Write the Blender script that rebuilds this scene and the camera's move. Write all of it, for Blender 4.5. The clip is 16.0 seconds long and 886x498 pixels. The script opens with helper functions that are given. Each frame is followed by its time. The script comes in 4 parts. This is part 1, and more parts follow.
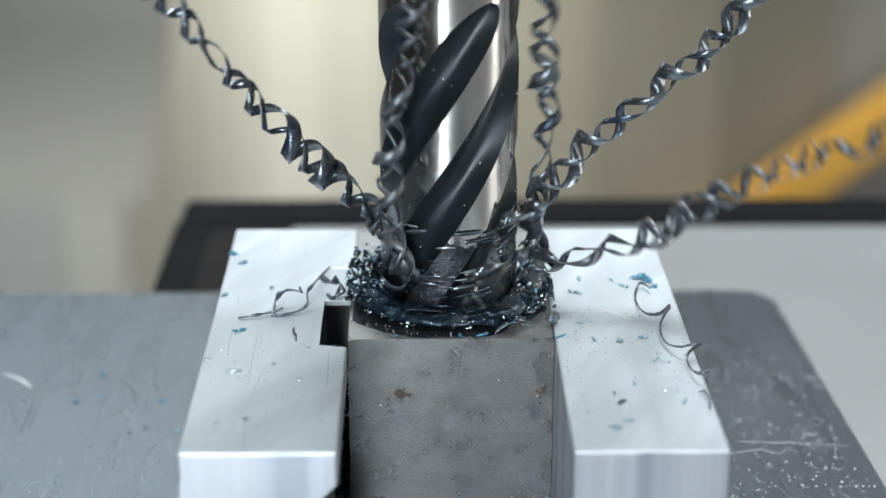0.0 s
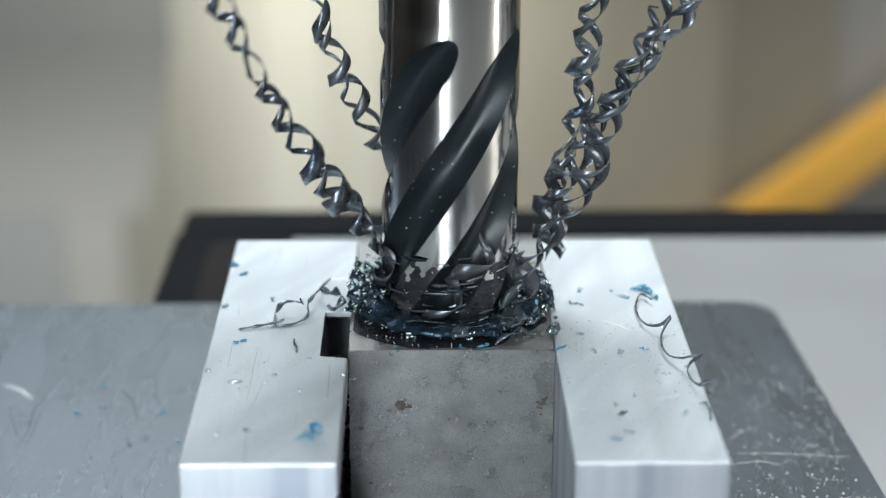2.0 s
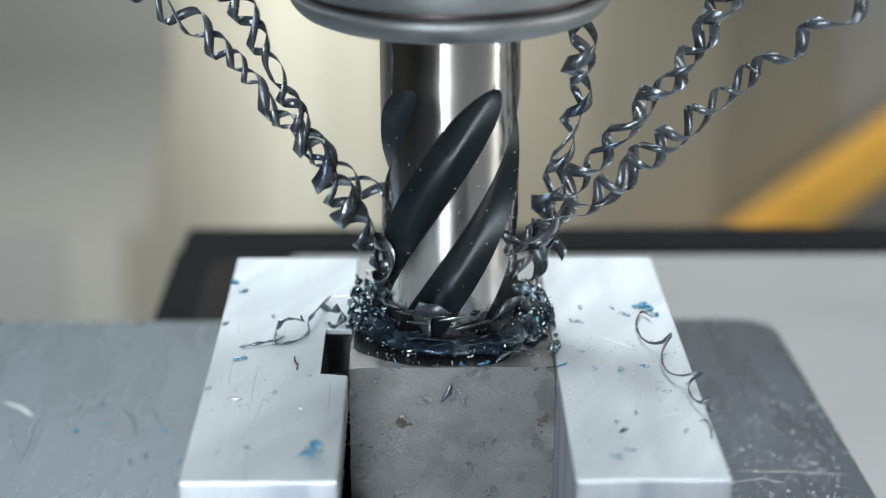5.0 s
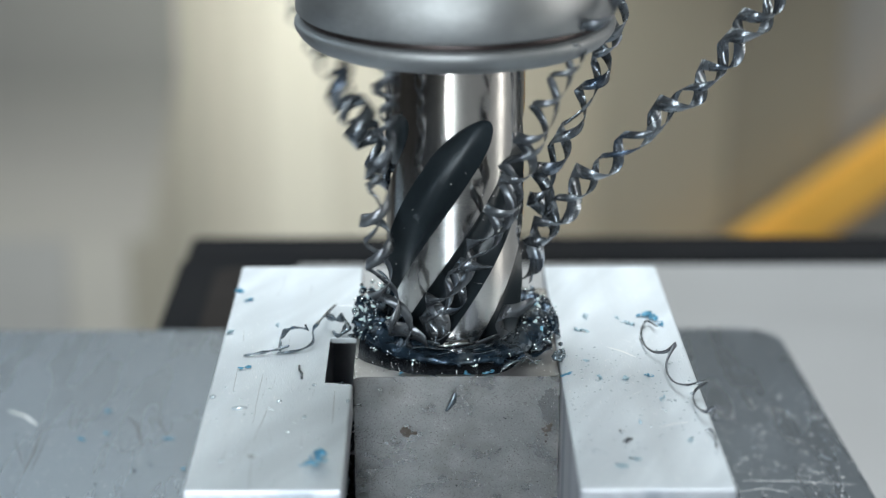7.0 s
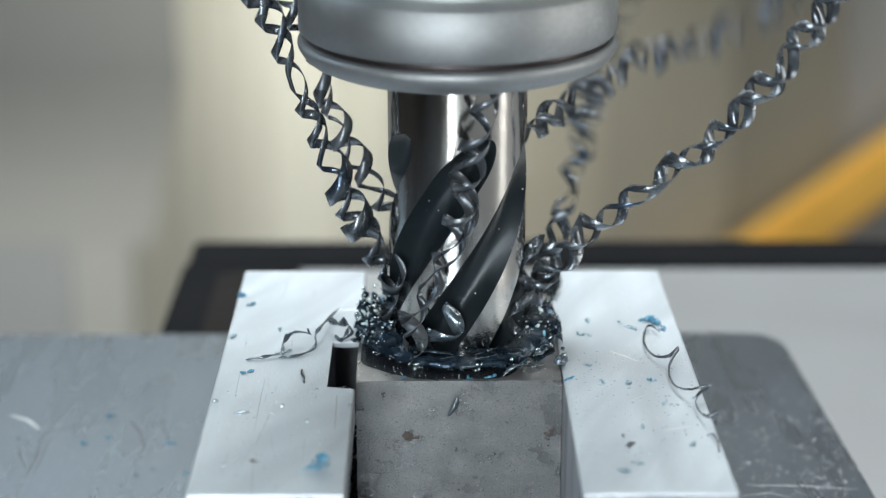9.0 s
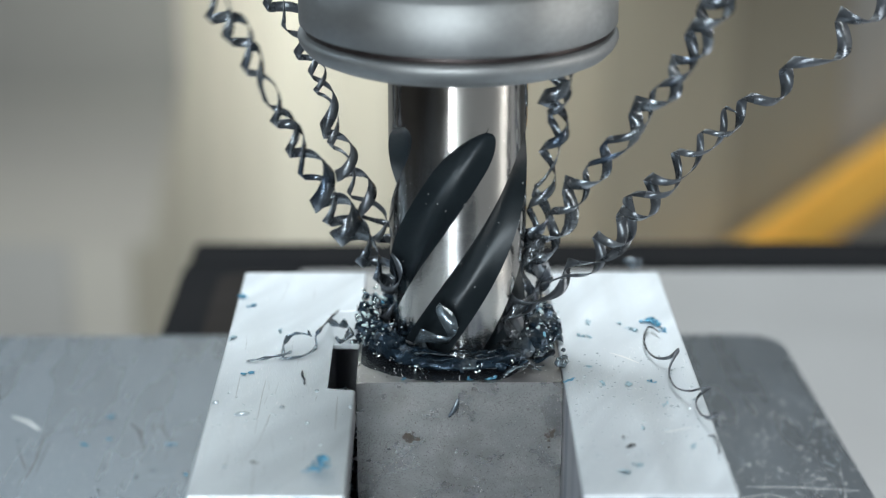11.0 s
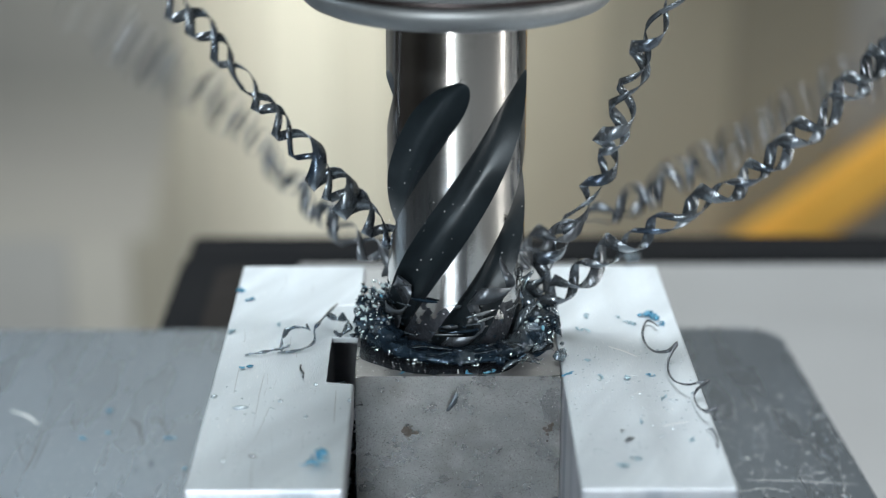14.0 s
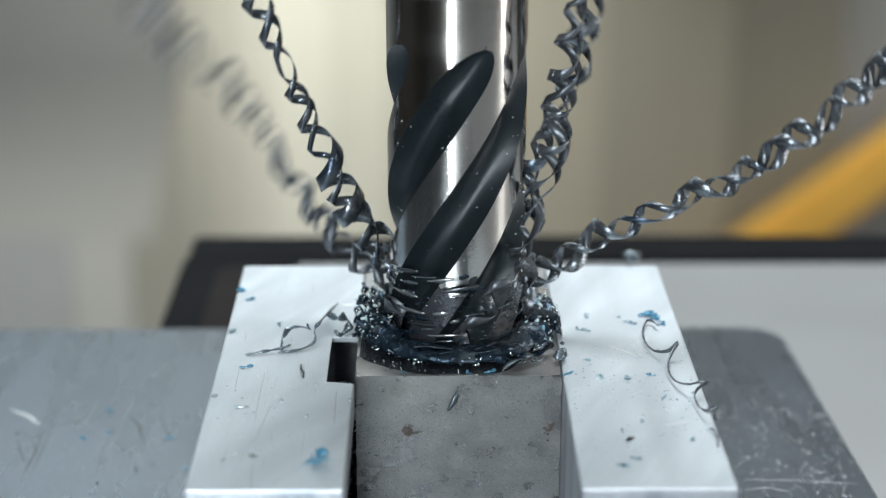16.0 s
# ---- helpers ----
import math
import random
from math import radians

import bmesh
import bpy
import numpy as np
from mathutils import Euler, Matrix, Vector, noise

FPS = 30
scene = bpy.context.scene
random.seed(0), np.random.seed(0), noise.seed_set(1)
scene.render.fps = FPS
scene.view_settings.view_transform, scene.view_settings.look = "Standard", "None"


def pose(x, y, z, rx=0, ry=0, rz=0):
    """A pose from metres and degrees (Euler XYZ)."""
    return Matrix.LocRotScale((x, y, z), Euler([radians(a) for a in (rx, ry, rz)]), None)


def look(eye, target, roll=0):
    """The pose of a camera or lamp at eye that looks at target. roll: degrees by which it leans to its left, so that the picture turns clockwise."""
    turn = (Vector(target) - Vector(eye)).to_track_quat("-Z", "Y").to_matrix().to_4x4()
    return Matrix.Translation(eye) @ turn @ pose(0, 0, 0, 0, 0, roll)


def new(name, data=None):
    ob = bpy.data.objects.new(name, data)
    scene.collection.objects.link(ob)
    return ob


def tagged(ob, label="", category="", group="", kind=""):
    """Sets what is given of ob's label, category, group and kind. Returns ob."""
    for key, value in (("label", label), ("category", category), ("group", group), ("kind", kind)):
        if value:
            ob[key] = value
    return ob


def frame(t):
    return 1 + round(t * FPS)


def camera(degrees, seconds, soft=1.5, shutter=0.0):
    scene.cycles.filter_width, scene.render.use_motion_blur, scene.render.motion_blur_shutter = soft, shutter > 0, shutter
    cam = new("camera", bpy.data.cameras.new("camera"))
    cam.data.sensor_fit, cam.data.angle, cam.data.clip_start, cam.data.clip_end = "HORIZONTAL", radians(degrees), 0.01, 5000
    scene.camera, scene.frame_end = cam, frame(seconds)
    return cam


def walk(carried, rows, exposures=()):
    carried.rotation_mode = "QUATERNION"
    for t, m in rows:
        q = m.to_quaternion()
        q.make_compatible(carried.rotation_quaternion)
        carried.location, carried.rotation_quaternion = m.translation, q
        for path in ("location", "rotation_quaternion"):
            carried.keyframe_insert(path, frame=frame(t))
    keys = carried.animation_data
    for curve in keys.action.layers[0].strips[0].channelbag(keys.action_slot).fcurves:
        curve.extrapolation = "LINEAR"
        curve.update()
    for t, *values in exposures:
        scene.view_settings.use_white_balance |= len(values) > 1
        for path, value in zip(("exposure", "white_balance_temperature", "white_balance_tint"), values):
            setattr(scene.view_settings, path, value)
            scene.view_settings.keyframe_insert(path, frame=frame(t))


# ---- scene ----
# Vertical milling: a five-flute end mill plunges into a small steel block held between two aluminium jaws.
# Metres; the origin lies on the top of the steel block, x to the right, y away from the camera.
EYE = (-0.0037, -0.2524, 0.1067)


def aim(yaw, pitch):
    return Matrix.Translation(EYE) @ pose(0, 0, 0, 90 - pitch, 0, -yaw)


cam = camera(27.29, 16.0, soft=1.25, shutter=0.5)
cam.data.dof.use_dof = True
cam.data.dof.focus_distance = 0.262
cam.data.dof.aperture_fstop = 12.5
walk(cam, [
    (0.0, aim(0.620, 21.410)),
    (0.5, aim(0.625, 21.320)),
    (1.0, aim(0.609, 21.231)),
    (1.5, aim(0.591, 21.137)),
    (2.0, aim(0.597, 21.060)),
    (2.5, aim(0.593, 20.982)),
    (3.0, aim(0.596, 20.887)),
    (3.5, aim(0.583, 20.795)),
    (4.0, aim(0.579, 20.702)),
    (6.5, aim(0.514, 20.280)),
    (7.0, aim(0.422, 20.229)),
    (7.5, aim(0.376, 20.179)),
    (8.0, aim(0.337, 20.142)),
    (8.5, aim(0.328, 20.108)),
    (9.0, aim(0.340, 20.094)),
    (11.5, aim(0.313, 20.038)),
    (12.0, aim(0.276, 20.036)),
    (12.5, aim(0.225, 20.051)),
    (13.0, aim(0.307, 20.103)),
    (13.5, aim(0.366, 20.214)),
    (14.0, aim(0.376, 20.243)),
    (14.5, aim(0.366, 20.250)),
    (15.0, aim(0.365, 20.254)),
    (15.5, aim(0.362, 20.256)),
    (16.0, aim(0.362, 20.256)),
], exposures=[(0.0, 0.14), (7.0, 0.12), (12.5, 0.09), (16.0, 0.06)])

# ---------------------------------------------------------------- light
world = bpy.data.worlds.new("workshop_air")
scene.world = world
world.use_nodes = True
world.node_tree.nodes["Background"].inputs[0].default_value = (0.55, 0.68, 0.80, 1)
world.node_tree.nodes["Background"].inputs[1].default_value = 0.22


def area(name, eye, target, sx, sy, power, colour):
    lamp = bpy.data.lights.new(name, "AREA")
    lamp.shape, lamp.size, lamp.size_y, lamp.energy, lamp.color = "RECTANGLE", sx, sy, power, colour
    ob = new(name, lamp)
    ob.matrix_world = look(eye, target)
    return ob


# unseen lamps, added as area lights: a panel overhead, a tall tube at the door, a tube at the side, a lamp at the back
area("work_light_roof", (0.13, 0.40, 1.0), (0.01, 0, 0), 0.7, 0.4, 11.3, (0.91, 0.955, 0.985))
# added fill without a source in the place, brightens the left plate and jaws
area("fill_light_back", (-0.24, 0.70, 0.42), (-0.05, 0.03, 0), 0.5, 0.12, 0.52, (0.84, 0.95, 1.0))
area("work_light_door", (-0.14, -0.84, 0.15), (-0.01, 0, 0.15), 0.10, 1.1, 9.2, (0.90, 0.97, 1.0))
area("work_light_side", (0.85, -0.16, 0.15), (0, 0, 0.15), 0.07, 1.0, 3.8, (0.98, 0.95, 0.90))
# added fill from the left, for the plate and the jaw
area("fill_light_left", (-0.80, 0.30, 0.55), (-0.03, 0, 0), 0.35, 0.25, 1.5, (0.72, 0.88, 1.0))
# hidden fill just above the view, makes the bright patch on the back wall
area("fill_light_wall", (-0.085, 0.66, -0.03), (-0.080, 0.86, -0.23), 0.08, 0.08, 0.42, (0.98, 0.97, 0.88))


# ---------------------------------------------------------------- materials
def mat(name, colour, rough=0.5, metal=0.0, spread=0.15, scale=200.0, fine=1500.0, bump=0.0, rough_spread=0.1,
        stretch=(1, 1, 1), tint=None, tint_at=0.6, aniso=0.0, coat=0.0, speck=None, speck_scale=900.0, speck_at=0.68, smear=None):
    m = bpy.data.materials.new(name)
    m.use_nodes = True
    nt = m.node_tree
    b = nt.nodes["Principled BSDF"]
    b.inputs["Metallic"].default_value = metal
    b.inputs["Coat Weight"].default_value = coat
    b.inputs["Anisotropic"].default_value = aniso
    co = nt.nodes.new("ShaderNodeTexCoord")
    mp = nt.nodes.new("ShaderNodeMapping")
    mp.inputs["Scale"].default_value = stretch
    nt.links.new(co.outputs["Object"], mp.inputs[0])

    def tex(s, detail=4.0):
        n = nt.nodes.new("ShaderNodeTexNoise")
        n.inputs["Scale"].default_value, n.inputs["Detail"].default_value = s, detail
        nt.links.new(mp.outputs[0], n.inputs["Vector"])
        return n.outputs["Fac"]

    def mul(sock, lo, hi, a=0.3, z=0.7):
        n = nt.nodes.new("ShaderNodeMapRange")
        for i, v in zip((1, 2, 3, 4), (a, z, lo, hi)):
            n.inputs[i].default_value = v
        nt.links.new(sock, n.inputs[0])
        return n.outputs[0]

    def mix(fac, c1, c2, kind="MIX"):
        n = nt.nodes.new("ShaderNodeMix")
        n.data_type, n.blend_type = "RGBA", kind
        for sock, v in ((n.inputs[0], fac), (n.inputs[6], c1), (n.inputs[7], c2)):
            if isinstance(v, bpy.types.NodeSocket):
                nt.links.new(v, sock)
            else:
                sock.default_value = v
        return n.outputs[2]

    big, small = tex(scale), tex(fine, 3.0)
    dark = tuple(c * (1 - spread) for c in colour) + (1,)
    lite = tuple(min(1, c * (1 + spread)) for c in colour) + (1,)
    col = mix(mul(big, 0, 1), dark, lite)
    col = mix(mul(small, 0, 0.5), col, tuple(c * (1 - 0.7 * spread) for c in colour) + (1,))
    if tint:
        col = mix(mul(tex(scale * 0.37), 0, 1, tint_at, tint_at + 0.12), col, (*tint, 1))
    if speck:
        col = mix(mul(tex(speck_scale, 2.0), 0, 1, speck_at, speck_at + 0.05), col, (*speck, 1))
    if smear:
        # reflections painted on as long slanting patches of another colour
        slant = nt.nodes.new("ShaderNodeMapping")
        slant.inputs["Rotation"].default_value = (0, 0, radians(-64))
        nt.links.new(co.outputs["Object"], slant.inputs[0])
        long = nt.nodes.new("ShaderNodeMapping")
        long.inputs["Scale"].default_value = (0.45, 1.7, 1)
        nt.links.new(slant.outputs[0], long.inputs[0])
        n = nt.nodes.new("ShaderNodeTexNoise")
        n.inputs["Scale"].default_value, n.inputs["Detail"].default_value, n.inputs["Distortion"].default_value = 62, 2.5, 0.5
        nt.links.new(long.outputs[0], n.inputs["Vector"])
        col = mix(mul(n.outputs["Fac"], 0, 1, 0.40, 0.66), col, (*smear, 1))
    nt.links.new(col, b.inputs["Base Color"])
    nt.links.new(mul(big, max(0.02, rough - rough_spread), min(1, rough + rough_spread)), b.inputs["Roughness"])
    if bump:
        n = nt.nodes.new("ShaderNodeBump")
        n.inputs["Strength"].default_value, n.inputs["Distance"].default_value = bump, 0.0002
        nt.links.new(small, n.inputs["Height"])
        nt.links.new(n.outputs[0], b.inputs["Normal"])
    return m


# the last colour paints slanting reflections on the jaw tops
ALU = mat("milled_aluminium", (0.690, 0.755, 0.798), 0.52, 0.42, 0.11, 45, 2200, 0.25, 0.10, (4, 0.35, 1), None, 0.6, 0, 0, (0.92, 0.94, 0.95), 1600.0, 0.66, (0.53, 0.585, 0.625))
# upright darker bands stand in for reflections on the jaw fronts
ALU_FACE = mat("reflection_banded_aluminium", (0.62, 0.65, 0.70), 0.42, 0.65, 0.12, 300, 700, 0.1, 0.08, (1.4, 1, 0.02), (0.43, 0.47, 0.53), 0.50)
STEEL = mat("ground_steel_block", (0.222, 0.219, 0.214), 0.31, 0.90, 0.22, 210, 5200, 0.12, 0.09, (0.9, 1, 1.2), (0.165, 0.160, 0.153), 0.52, 0, 0,
            (0.115, 0.106, 0.098), 6500.0, 0.62)
BURNISHED = mat("bright_steel_grain", (0.36, 0.355, 0.345), 0.32, 0.90, 0.25, 150, 2600, 0.08, 0.08, (0.25, 1, 3))
PITTED = mat("dark_pitting", (0.055, 0.050, 0.046), 0.6, 0.3, 0.3, 900, 3000)
STEEL_TOP = mat("oily_steel_top", (0.46, 0.45, 0.44), 0.33, 0.85, 0.2, 200, 2500, 0.3, 0.12)
PLATE = mat("worn_steel_plate", (0.190, 0.222, 0.255), 0.28, 0.80, 0.09, 70, 1800, 0.4, 0.04, (3, 0.5, 1), None, 0.55, 0, 0, (0.42, 0.44, 0.46), 1400.0, 0.68)
TABLE = mat("ground_steel_table", (0.42, 0.433, 0.442), 0.50, 0.7, 0.05, 14, 900, 0.1, 0.05, (0.7, 1.2, 1))
RUBBER = mat("black_rubber", (0.010, 0.011, 0.013), 0.85, 0.0, 0.2, 60, 700, 0.2)
RUBBER.node_tree.nodes["Principled BSDF"].inputs["Specular IOR Level"].default_value = 0.1
CHROME = mat("polished_carbide", (0.66, 0.635, 0.605), 0.13, 1.0, 0.05, 30, 1200, 0.06, 0.04, (1, 1, 6))
GROOVE = mat("dark_coated_flute", (0.020, 0.028, 0.034), 0.34, 0.3, 0.25, 120, 1500, 0.15, 0.08)
NUT = mat("satin_steel_nut", (0.40, 0.42, 0.43), 0.56, 0.95, 0.22, 70, 900, 0.08, 0.09, (1, 1, 1.6), (0.23, 0.25, 0.26), 0.56)
NUT_DARK = mat("dark_groove", (0.06, 0.05, 0.05), 0.4, 0.8, 0.2, 100, 900)
CHIP = mat("blued_steel_chip", (0.19, 0.215, 0.24), 0.24, 0.78, 0.5, 260, 1800, 0.3, 0.10, (1, 1, 1), (0.07, 0.10, 0.145), 0.56)
CHIP_MID = mat("dull_steel_chip", (0.14, 0.158, 0.18), 0.30, 0.7, 0.4, 260, 1800, 0.3, 0.10, (1, 1, 1), (0.22, 0.24, 0.26), 0.55)
CHIP_BLUE = mat("bright_blue_chip", (0.12, 0.42, 0.64), 0.34, 0.3, 0.4, 500, 2500, 0.2, 0.1, (1, 1, 1), (0.26, 0.52, 0.64), 0.5)
CHIP_SKY = mat("pale_blue_chip", (0.46, 0.64, 0.73), 0.36, 0.3, 0.3, 500, 2500, 0.2, 0.1, (1, 1, 1), (0.30, 0.52, 0.66), 0.55)
CHIP_DARK = mat("oily_dark_chip", (0.21, 0.26, 0.30), 0.22, 0.7, 0.5, 320, 2200, 0.2, 0.08, (1, 1, 1), (0.05, 0.12, 0.20), 0.58, 0, 0.4)
CHIP_PALE = mat("silver_chip", (0.44, 0.475, 0.50), 0.22, 0.7, 0.3, 300, 2000, 0.2, 0.1)
# bright metal and pale drops that stand in for glints on wet swarf
GLINT = mat("bright_metal_glint", (0.78, 0.88, 0.90), 0.16, 1.0, 0.15, 600, 2000, 0, 0.05)
CYAN_GLINT = mat("pale_cyan_glint", (0.74, 0.89, 0.92), 0.15, 0.0, 0.15, 900, 2000, 0, 0.03)
# oil beads whose highlights are put in as near-white colour
OIL_GLINT = mat("white_oil_glint", (0.93, 0.96, 0.98), 0.20, 0.0, 0.1, 300, 900, 0, 0.03)
OIL_CLEAR = mat("clear_oil_drop", (0.62, 0.73, 0.80), 0.10, 0.35, 0.05, 300, 900, 0, 0.05)
OIL_BLACK = mat("black_oil_film", (0.045, 0.050, 0.060), 0.16, 0.5, 0.5, 350, 2200, 1.0, 0.08, (1, 1, 1), (0.20, 0.19, 0.185), 0.60)
NEST_OIL = mat("oily_swarf_mass", (0.030, 0.055, 0.085), 0.10, 0.6, 0.6, 420, 1300, 1.0, 0.08, (1, 1, 1), (0.14, 0.17, 0.19), 0.56)
NEST_OIL.node_tree.nodes["Bump"].inputs["Distance"].default_value = 0.00025
OIL_BLACK.node_tree.nodes["Bump"].inputs["Distance"].default_value = 0.00015
GREY = mat("grey_painted_sheet", (0.33, 0.335, 0.325), 0.5, 0.0, 0.06, 6, 60, 0.05)
DUSK = mat("dusky_grey_sheet", (0.17, 0.175, 0.17), 0.5, 0.0, 0.06, 6, 60, 0.05)
# tones that paint the shade on the wall's upper left, darkest at the top
WALL_FADE = [(-0.188, mat("wall_fade_grey", (0.185, 0.185, 0.175), 0.5, 0.0, 0.06, 6, 60, 0.05)), (-0.206, mat("wall_fade_dull_grey", (0.215, 0.213, 0.20), 0.5, 0.0, 0.06, 6, 60, 0.05)),
             (-0.224, mat("wall_fade_mid_grey", (0.255, 0.252, 0.236), 0.5, 0.0, 0.06, 6, 60, 0.05)), (-0.242, mat("wall_fade_light_grey", (0.305, 0.30, 0.28), 0.5, 0.0, 0.06, 6, 60, 0.05)),
             (-0.260, mat("wall_fade_pale_grey", (0.365, 0.358, 0.33), 0.5, 0.0, 0.06, 6, 60, 0.05)), (-0.278, mat("wall_fade_soft_grey", (0.42, 0.412, 0.38), 0.5, 0.0, 0.06, 6, 60, 0.05)),
             (-0.296, mat("wall_fade_last_grey", (0.455, 0.447, 0.41), 0.5, 0.0, 0.06, 6, 60, 0.05))]
INLAY = mat("brown_black_inlay", (0.018, 0.016, 0.015), 0.8, 0.0, 0.2, 60, 700, 0.2)
INLAY.node_tree.nodes["Principled BSDF"].inputs["Specular IOR Level"].default_value = 0.15
UMBER = mat("dark_brown_paint", (0.10, 0.092, 0.074), 0.5, 0.0, 0.1, 6, 60, 0.05)
SOOT = mat("dark_grey_sheet", (0.085, 0.080, 0.076), 0.5, 0.0, 0.1, 6, 60, 0.05)
# the sheets of the back wall, from grey by cream to brown; the steps also paint how light falls
GRADED_SHEETS = [(-0.240, mat("grey_graded_sheet", (0.41, 0.415, 0.405), 0.5, 0.0, 0.06, 6, 60, 0.05)),
          (-0.200, mat("pale_grey_graded_sheet", (0.49, 0.482, 0.44), 0.5, 0.0, 0.05, 6, 60, 0.05)),
          (-0.162, mat("brown_grey_graded_sheet", (0.335, 0.32, 0.265), 0.5, 0.0, 0.05, 6, 60, 0.05)),
          (-0.143, mat("drab_graded_sheet", (0.40, 0.382, 0.318), 0.5, 0.0, 0.05, 6, 60, 0.05)),
          (-0.124, mat("buff_graded_sheet", (0.49, 0.468, 0.39), 0.5, 0.0, 0.05, 6, 60, 0.05)),
          (-0.106, mat("light_buff_graded_sheet", (0.59, 0.565, 0.475), 0.5, 0.0, 0.05, 6, 60, 0.05)),
          (-0.066, mat("cream_graded_sheet", (0.70, 0.675, 0.57), 0.5, 0.0, 0.04, 6, 60, 0.05)),
          (-0.030, mat("soft_cream_graded_sheet", (0.63, 0.605, 0.505), 0.5, 0.0, 0.04, 6, 60, 0.05)),
          (0.035, mat("dull_cream_graded_sheet", (0.56, 0.53, 0.425), 0.5, 0.0, 0.05, 6, 60, 0.05)),
          (0.105, mat("tan_graded_sheet", (0.475, 0.445, 0.355), 0.5, 0.0, 0.05, 6, 60, 0.05)),
          (0.185, mat("dark_tan_graded_sheet", (0.385, 0.365, 0.295), 0.5, 0.0, 0.05, 6, 60, 0.05)),
          (0.255, mat("brown_graded_sheet", (0.285, 0.27, 0.22), 0.5, 0.0, 0.05, 6, 60, 0.05))]
YELLOW = mat("yellow_painted_bar", (0.92, 0.53, 0.10), 0.45, 0.0, 0.08, 12, 90, 0.05)
SCRATCH = mat("dark_scratch", (0.38, 0.41, 0.43), 0.5, 0.6, 0.2, 400, 2000)
SMEAR = mat("dark_smear", (0.13, 0.14, 0.15), 0.5, 0.5, 0.3, 400, 2000)
# scratches and nicks; the light they catch is put in as pale colour
SHINE = mat("bright_scratch", (0.80, 0.82, 0.83), 0.5, 0.4, 0.05, 400, 2000)
SCUFF = mat("glint_scuff", (0.80, 0.82, 0.83), 0.6, 0.1, 0.1, 400, 2000)
RUST = mat("brown_pit", (0.090, 0.076, 0.064), 0.6, 0.2, 0.4, 900, 3000)


# ---------------------------------------------------------------- mesh helpers
def mesh_of(name, bm, mats, smooth=False):
    me = bpy.data.meshes.new(name)
    bmesh.ops.recalc_face_normals(bm, faces=bm.faces)
    bm.to_mesh(me)
    bm.free()
    for m in (mats if isinstance(mats, (list, tuple)) else [mats]):
        me.materials.append(m)
    if smooth:
        for p in me.polygons:
            p.use_smooth = True
    return me


def part(name, bm, material, parent=None, label="", smooth=False):
    ob = new(name, mesh_of(name, bm, material, smooth))
    ob.parent = parent
    if label:
        tagged(ob, label)
    return ob


def thing(name, label, category, group="", kind="", at=None):
    ob = new(name)
    ob.empty_display_size = 0.005
    if at is not None:
        ob.matrix_world = at
    return tagged(ob, label, category, group, kind)


def prism(outline, z0, z1, bevel=0.0, segments=2):
    """A closed outline in x, y, raised from z0 to z1, its edges rounded."""
    bm = bmesh.new()
    lo = [bm.verts.new((x, y, z0)) for x, y in outline]
    hi = [bm.verts.new((x, y, z1)) for x, y in outline]
    bm.faces.new(hi)
    bm.faces.new(list(reversed(lo)))
    n = len(lo)
    for i in range(n):
        bm.faces.new((lo[i], lo[(i + 1) % n], hi[(i + 1) % n], hi[i]))
    if bevel:
        bmesh.ops.bevel(bm, geom=[e for e in bm.edges if max(v.co.z for v in e.verts) > z1 - 1e-7], offset=bevel, segments=segments, profile=0.5, affect="EDGES", clamp_overlap=True)
    return bm


def rect(x0, x1, y0, y1):
    return [(x0, y0), (x1, y0), (x1, y1), (x0, y1)]


def lathe(profile, n=96, cap=True):
    bm = bmesh.new()
    rings = []
    for r, z in profile:
        rings.append([bm.verts.new((r * math.cos(2 * math.pi * i / n), r * math.sin(2 * math.pi * i / n), z)) for i in range(n)])
    for a, b in zip(rings, rings[1:]):
        for i in range(n):
            bm.faces.new((a[i], a[(i + 1) % n], b[(i + 1) % n], b[i]))
    if cap:
        bm.faces.new(list(reversed(rings[0])))
        bm.faces.new(rings[-1])
    return bm


def ribbon(bm, path, across, width, thick):
    """A thin band along path; across gives the direction of its width at each point."""
    prev = None
    for i, p in enumerate(path):
        t = (path[min(i + 1, len(path) - 1)] - path[max(i - 1, 0)]).normalized()
        a = across[i].normalized()
        nrm = t.cross(a).normalized()
        w = width[i] if isinstance(width, list) else width
        ring = [bm.verts.new(p + a * (sx * w / 2) + nrm * (sz * thick / 2)) for sx, sz in ((-1, -1), (1, -1), (1, 1), (-1, 1))]
        if prev:
            for k in range(4):
                bm.faces.new((prev[k], prev[(k + 1) % 4], ring[(k + 1) % 4], ring[k]))
        else:
            bm.faces.new(list(reversed(ring)))
        prev = ring
    bm.faces.new(prev)


def curl(bm, rnd, centre, axis, radius, pitch, turns, width, thick=0.00006, steps=14, wobble=0.2):
    """A small coil of swarf about an axis."""
    axis = Vector(axis).normalized()
    u = axis.orthogonal().normalized()
    v = axis.cross(u)
    path, across, n = [], [], max(6, int(turns * steps))
    ph = rnd.uniform(0, 6.28)
    drift = Vector((rnd.gauss(0, 1), rnd.gauss(0, 1), rnd.gauss(0, 0.5))) * radius * wobble
    for i in range(n + 1):
        s = i / n
        a = ph + s * turns * 2 * math.pi
        r = radius * (1 + wobble * math.sin(s * 5 + ph))
        out_ = u * math.cos(a) + v * math.sin(a)
        path.append(Vector(centre) + axis * (pitch * turns * (s - 0.5)) + out_ * r + drift * (s * s * 2))
        across.append(axis + out_ * 0.25)
    ws = [width * (0.35 + 0.65 * min(1, 6 * min(i, n - i) / n + 0.1)) for i in range(n + 1)]
    ribbon(bm, path, across, ws, thick)


# ---------------------------------------------------------------- the setting
Z_PLATE, Z_TABLE = -0.027, -0.037


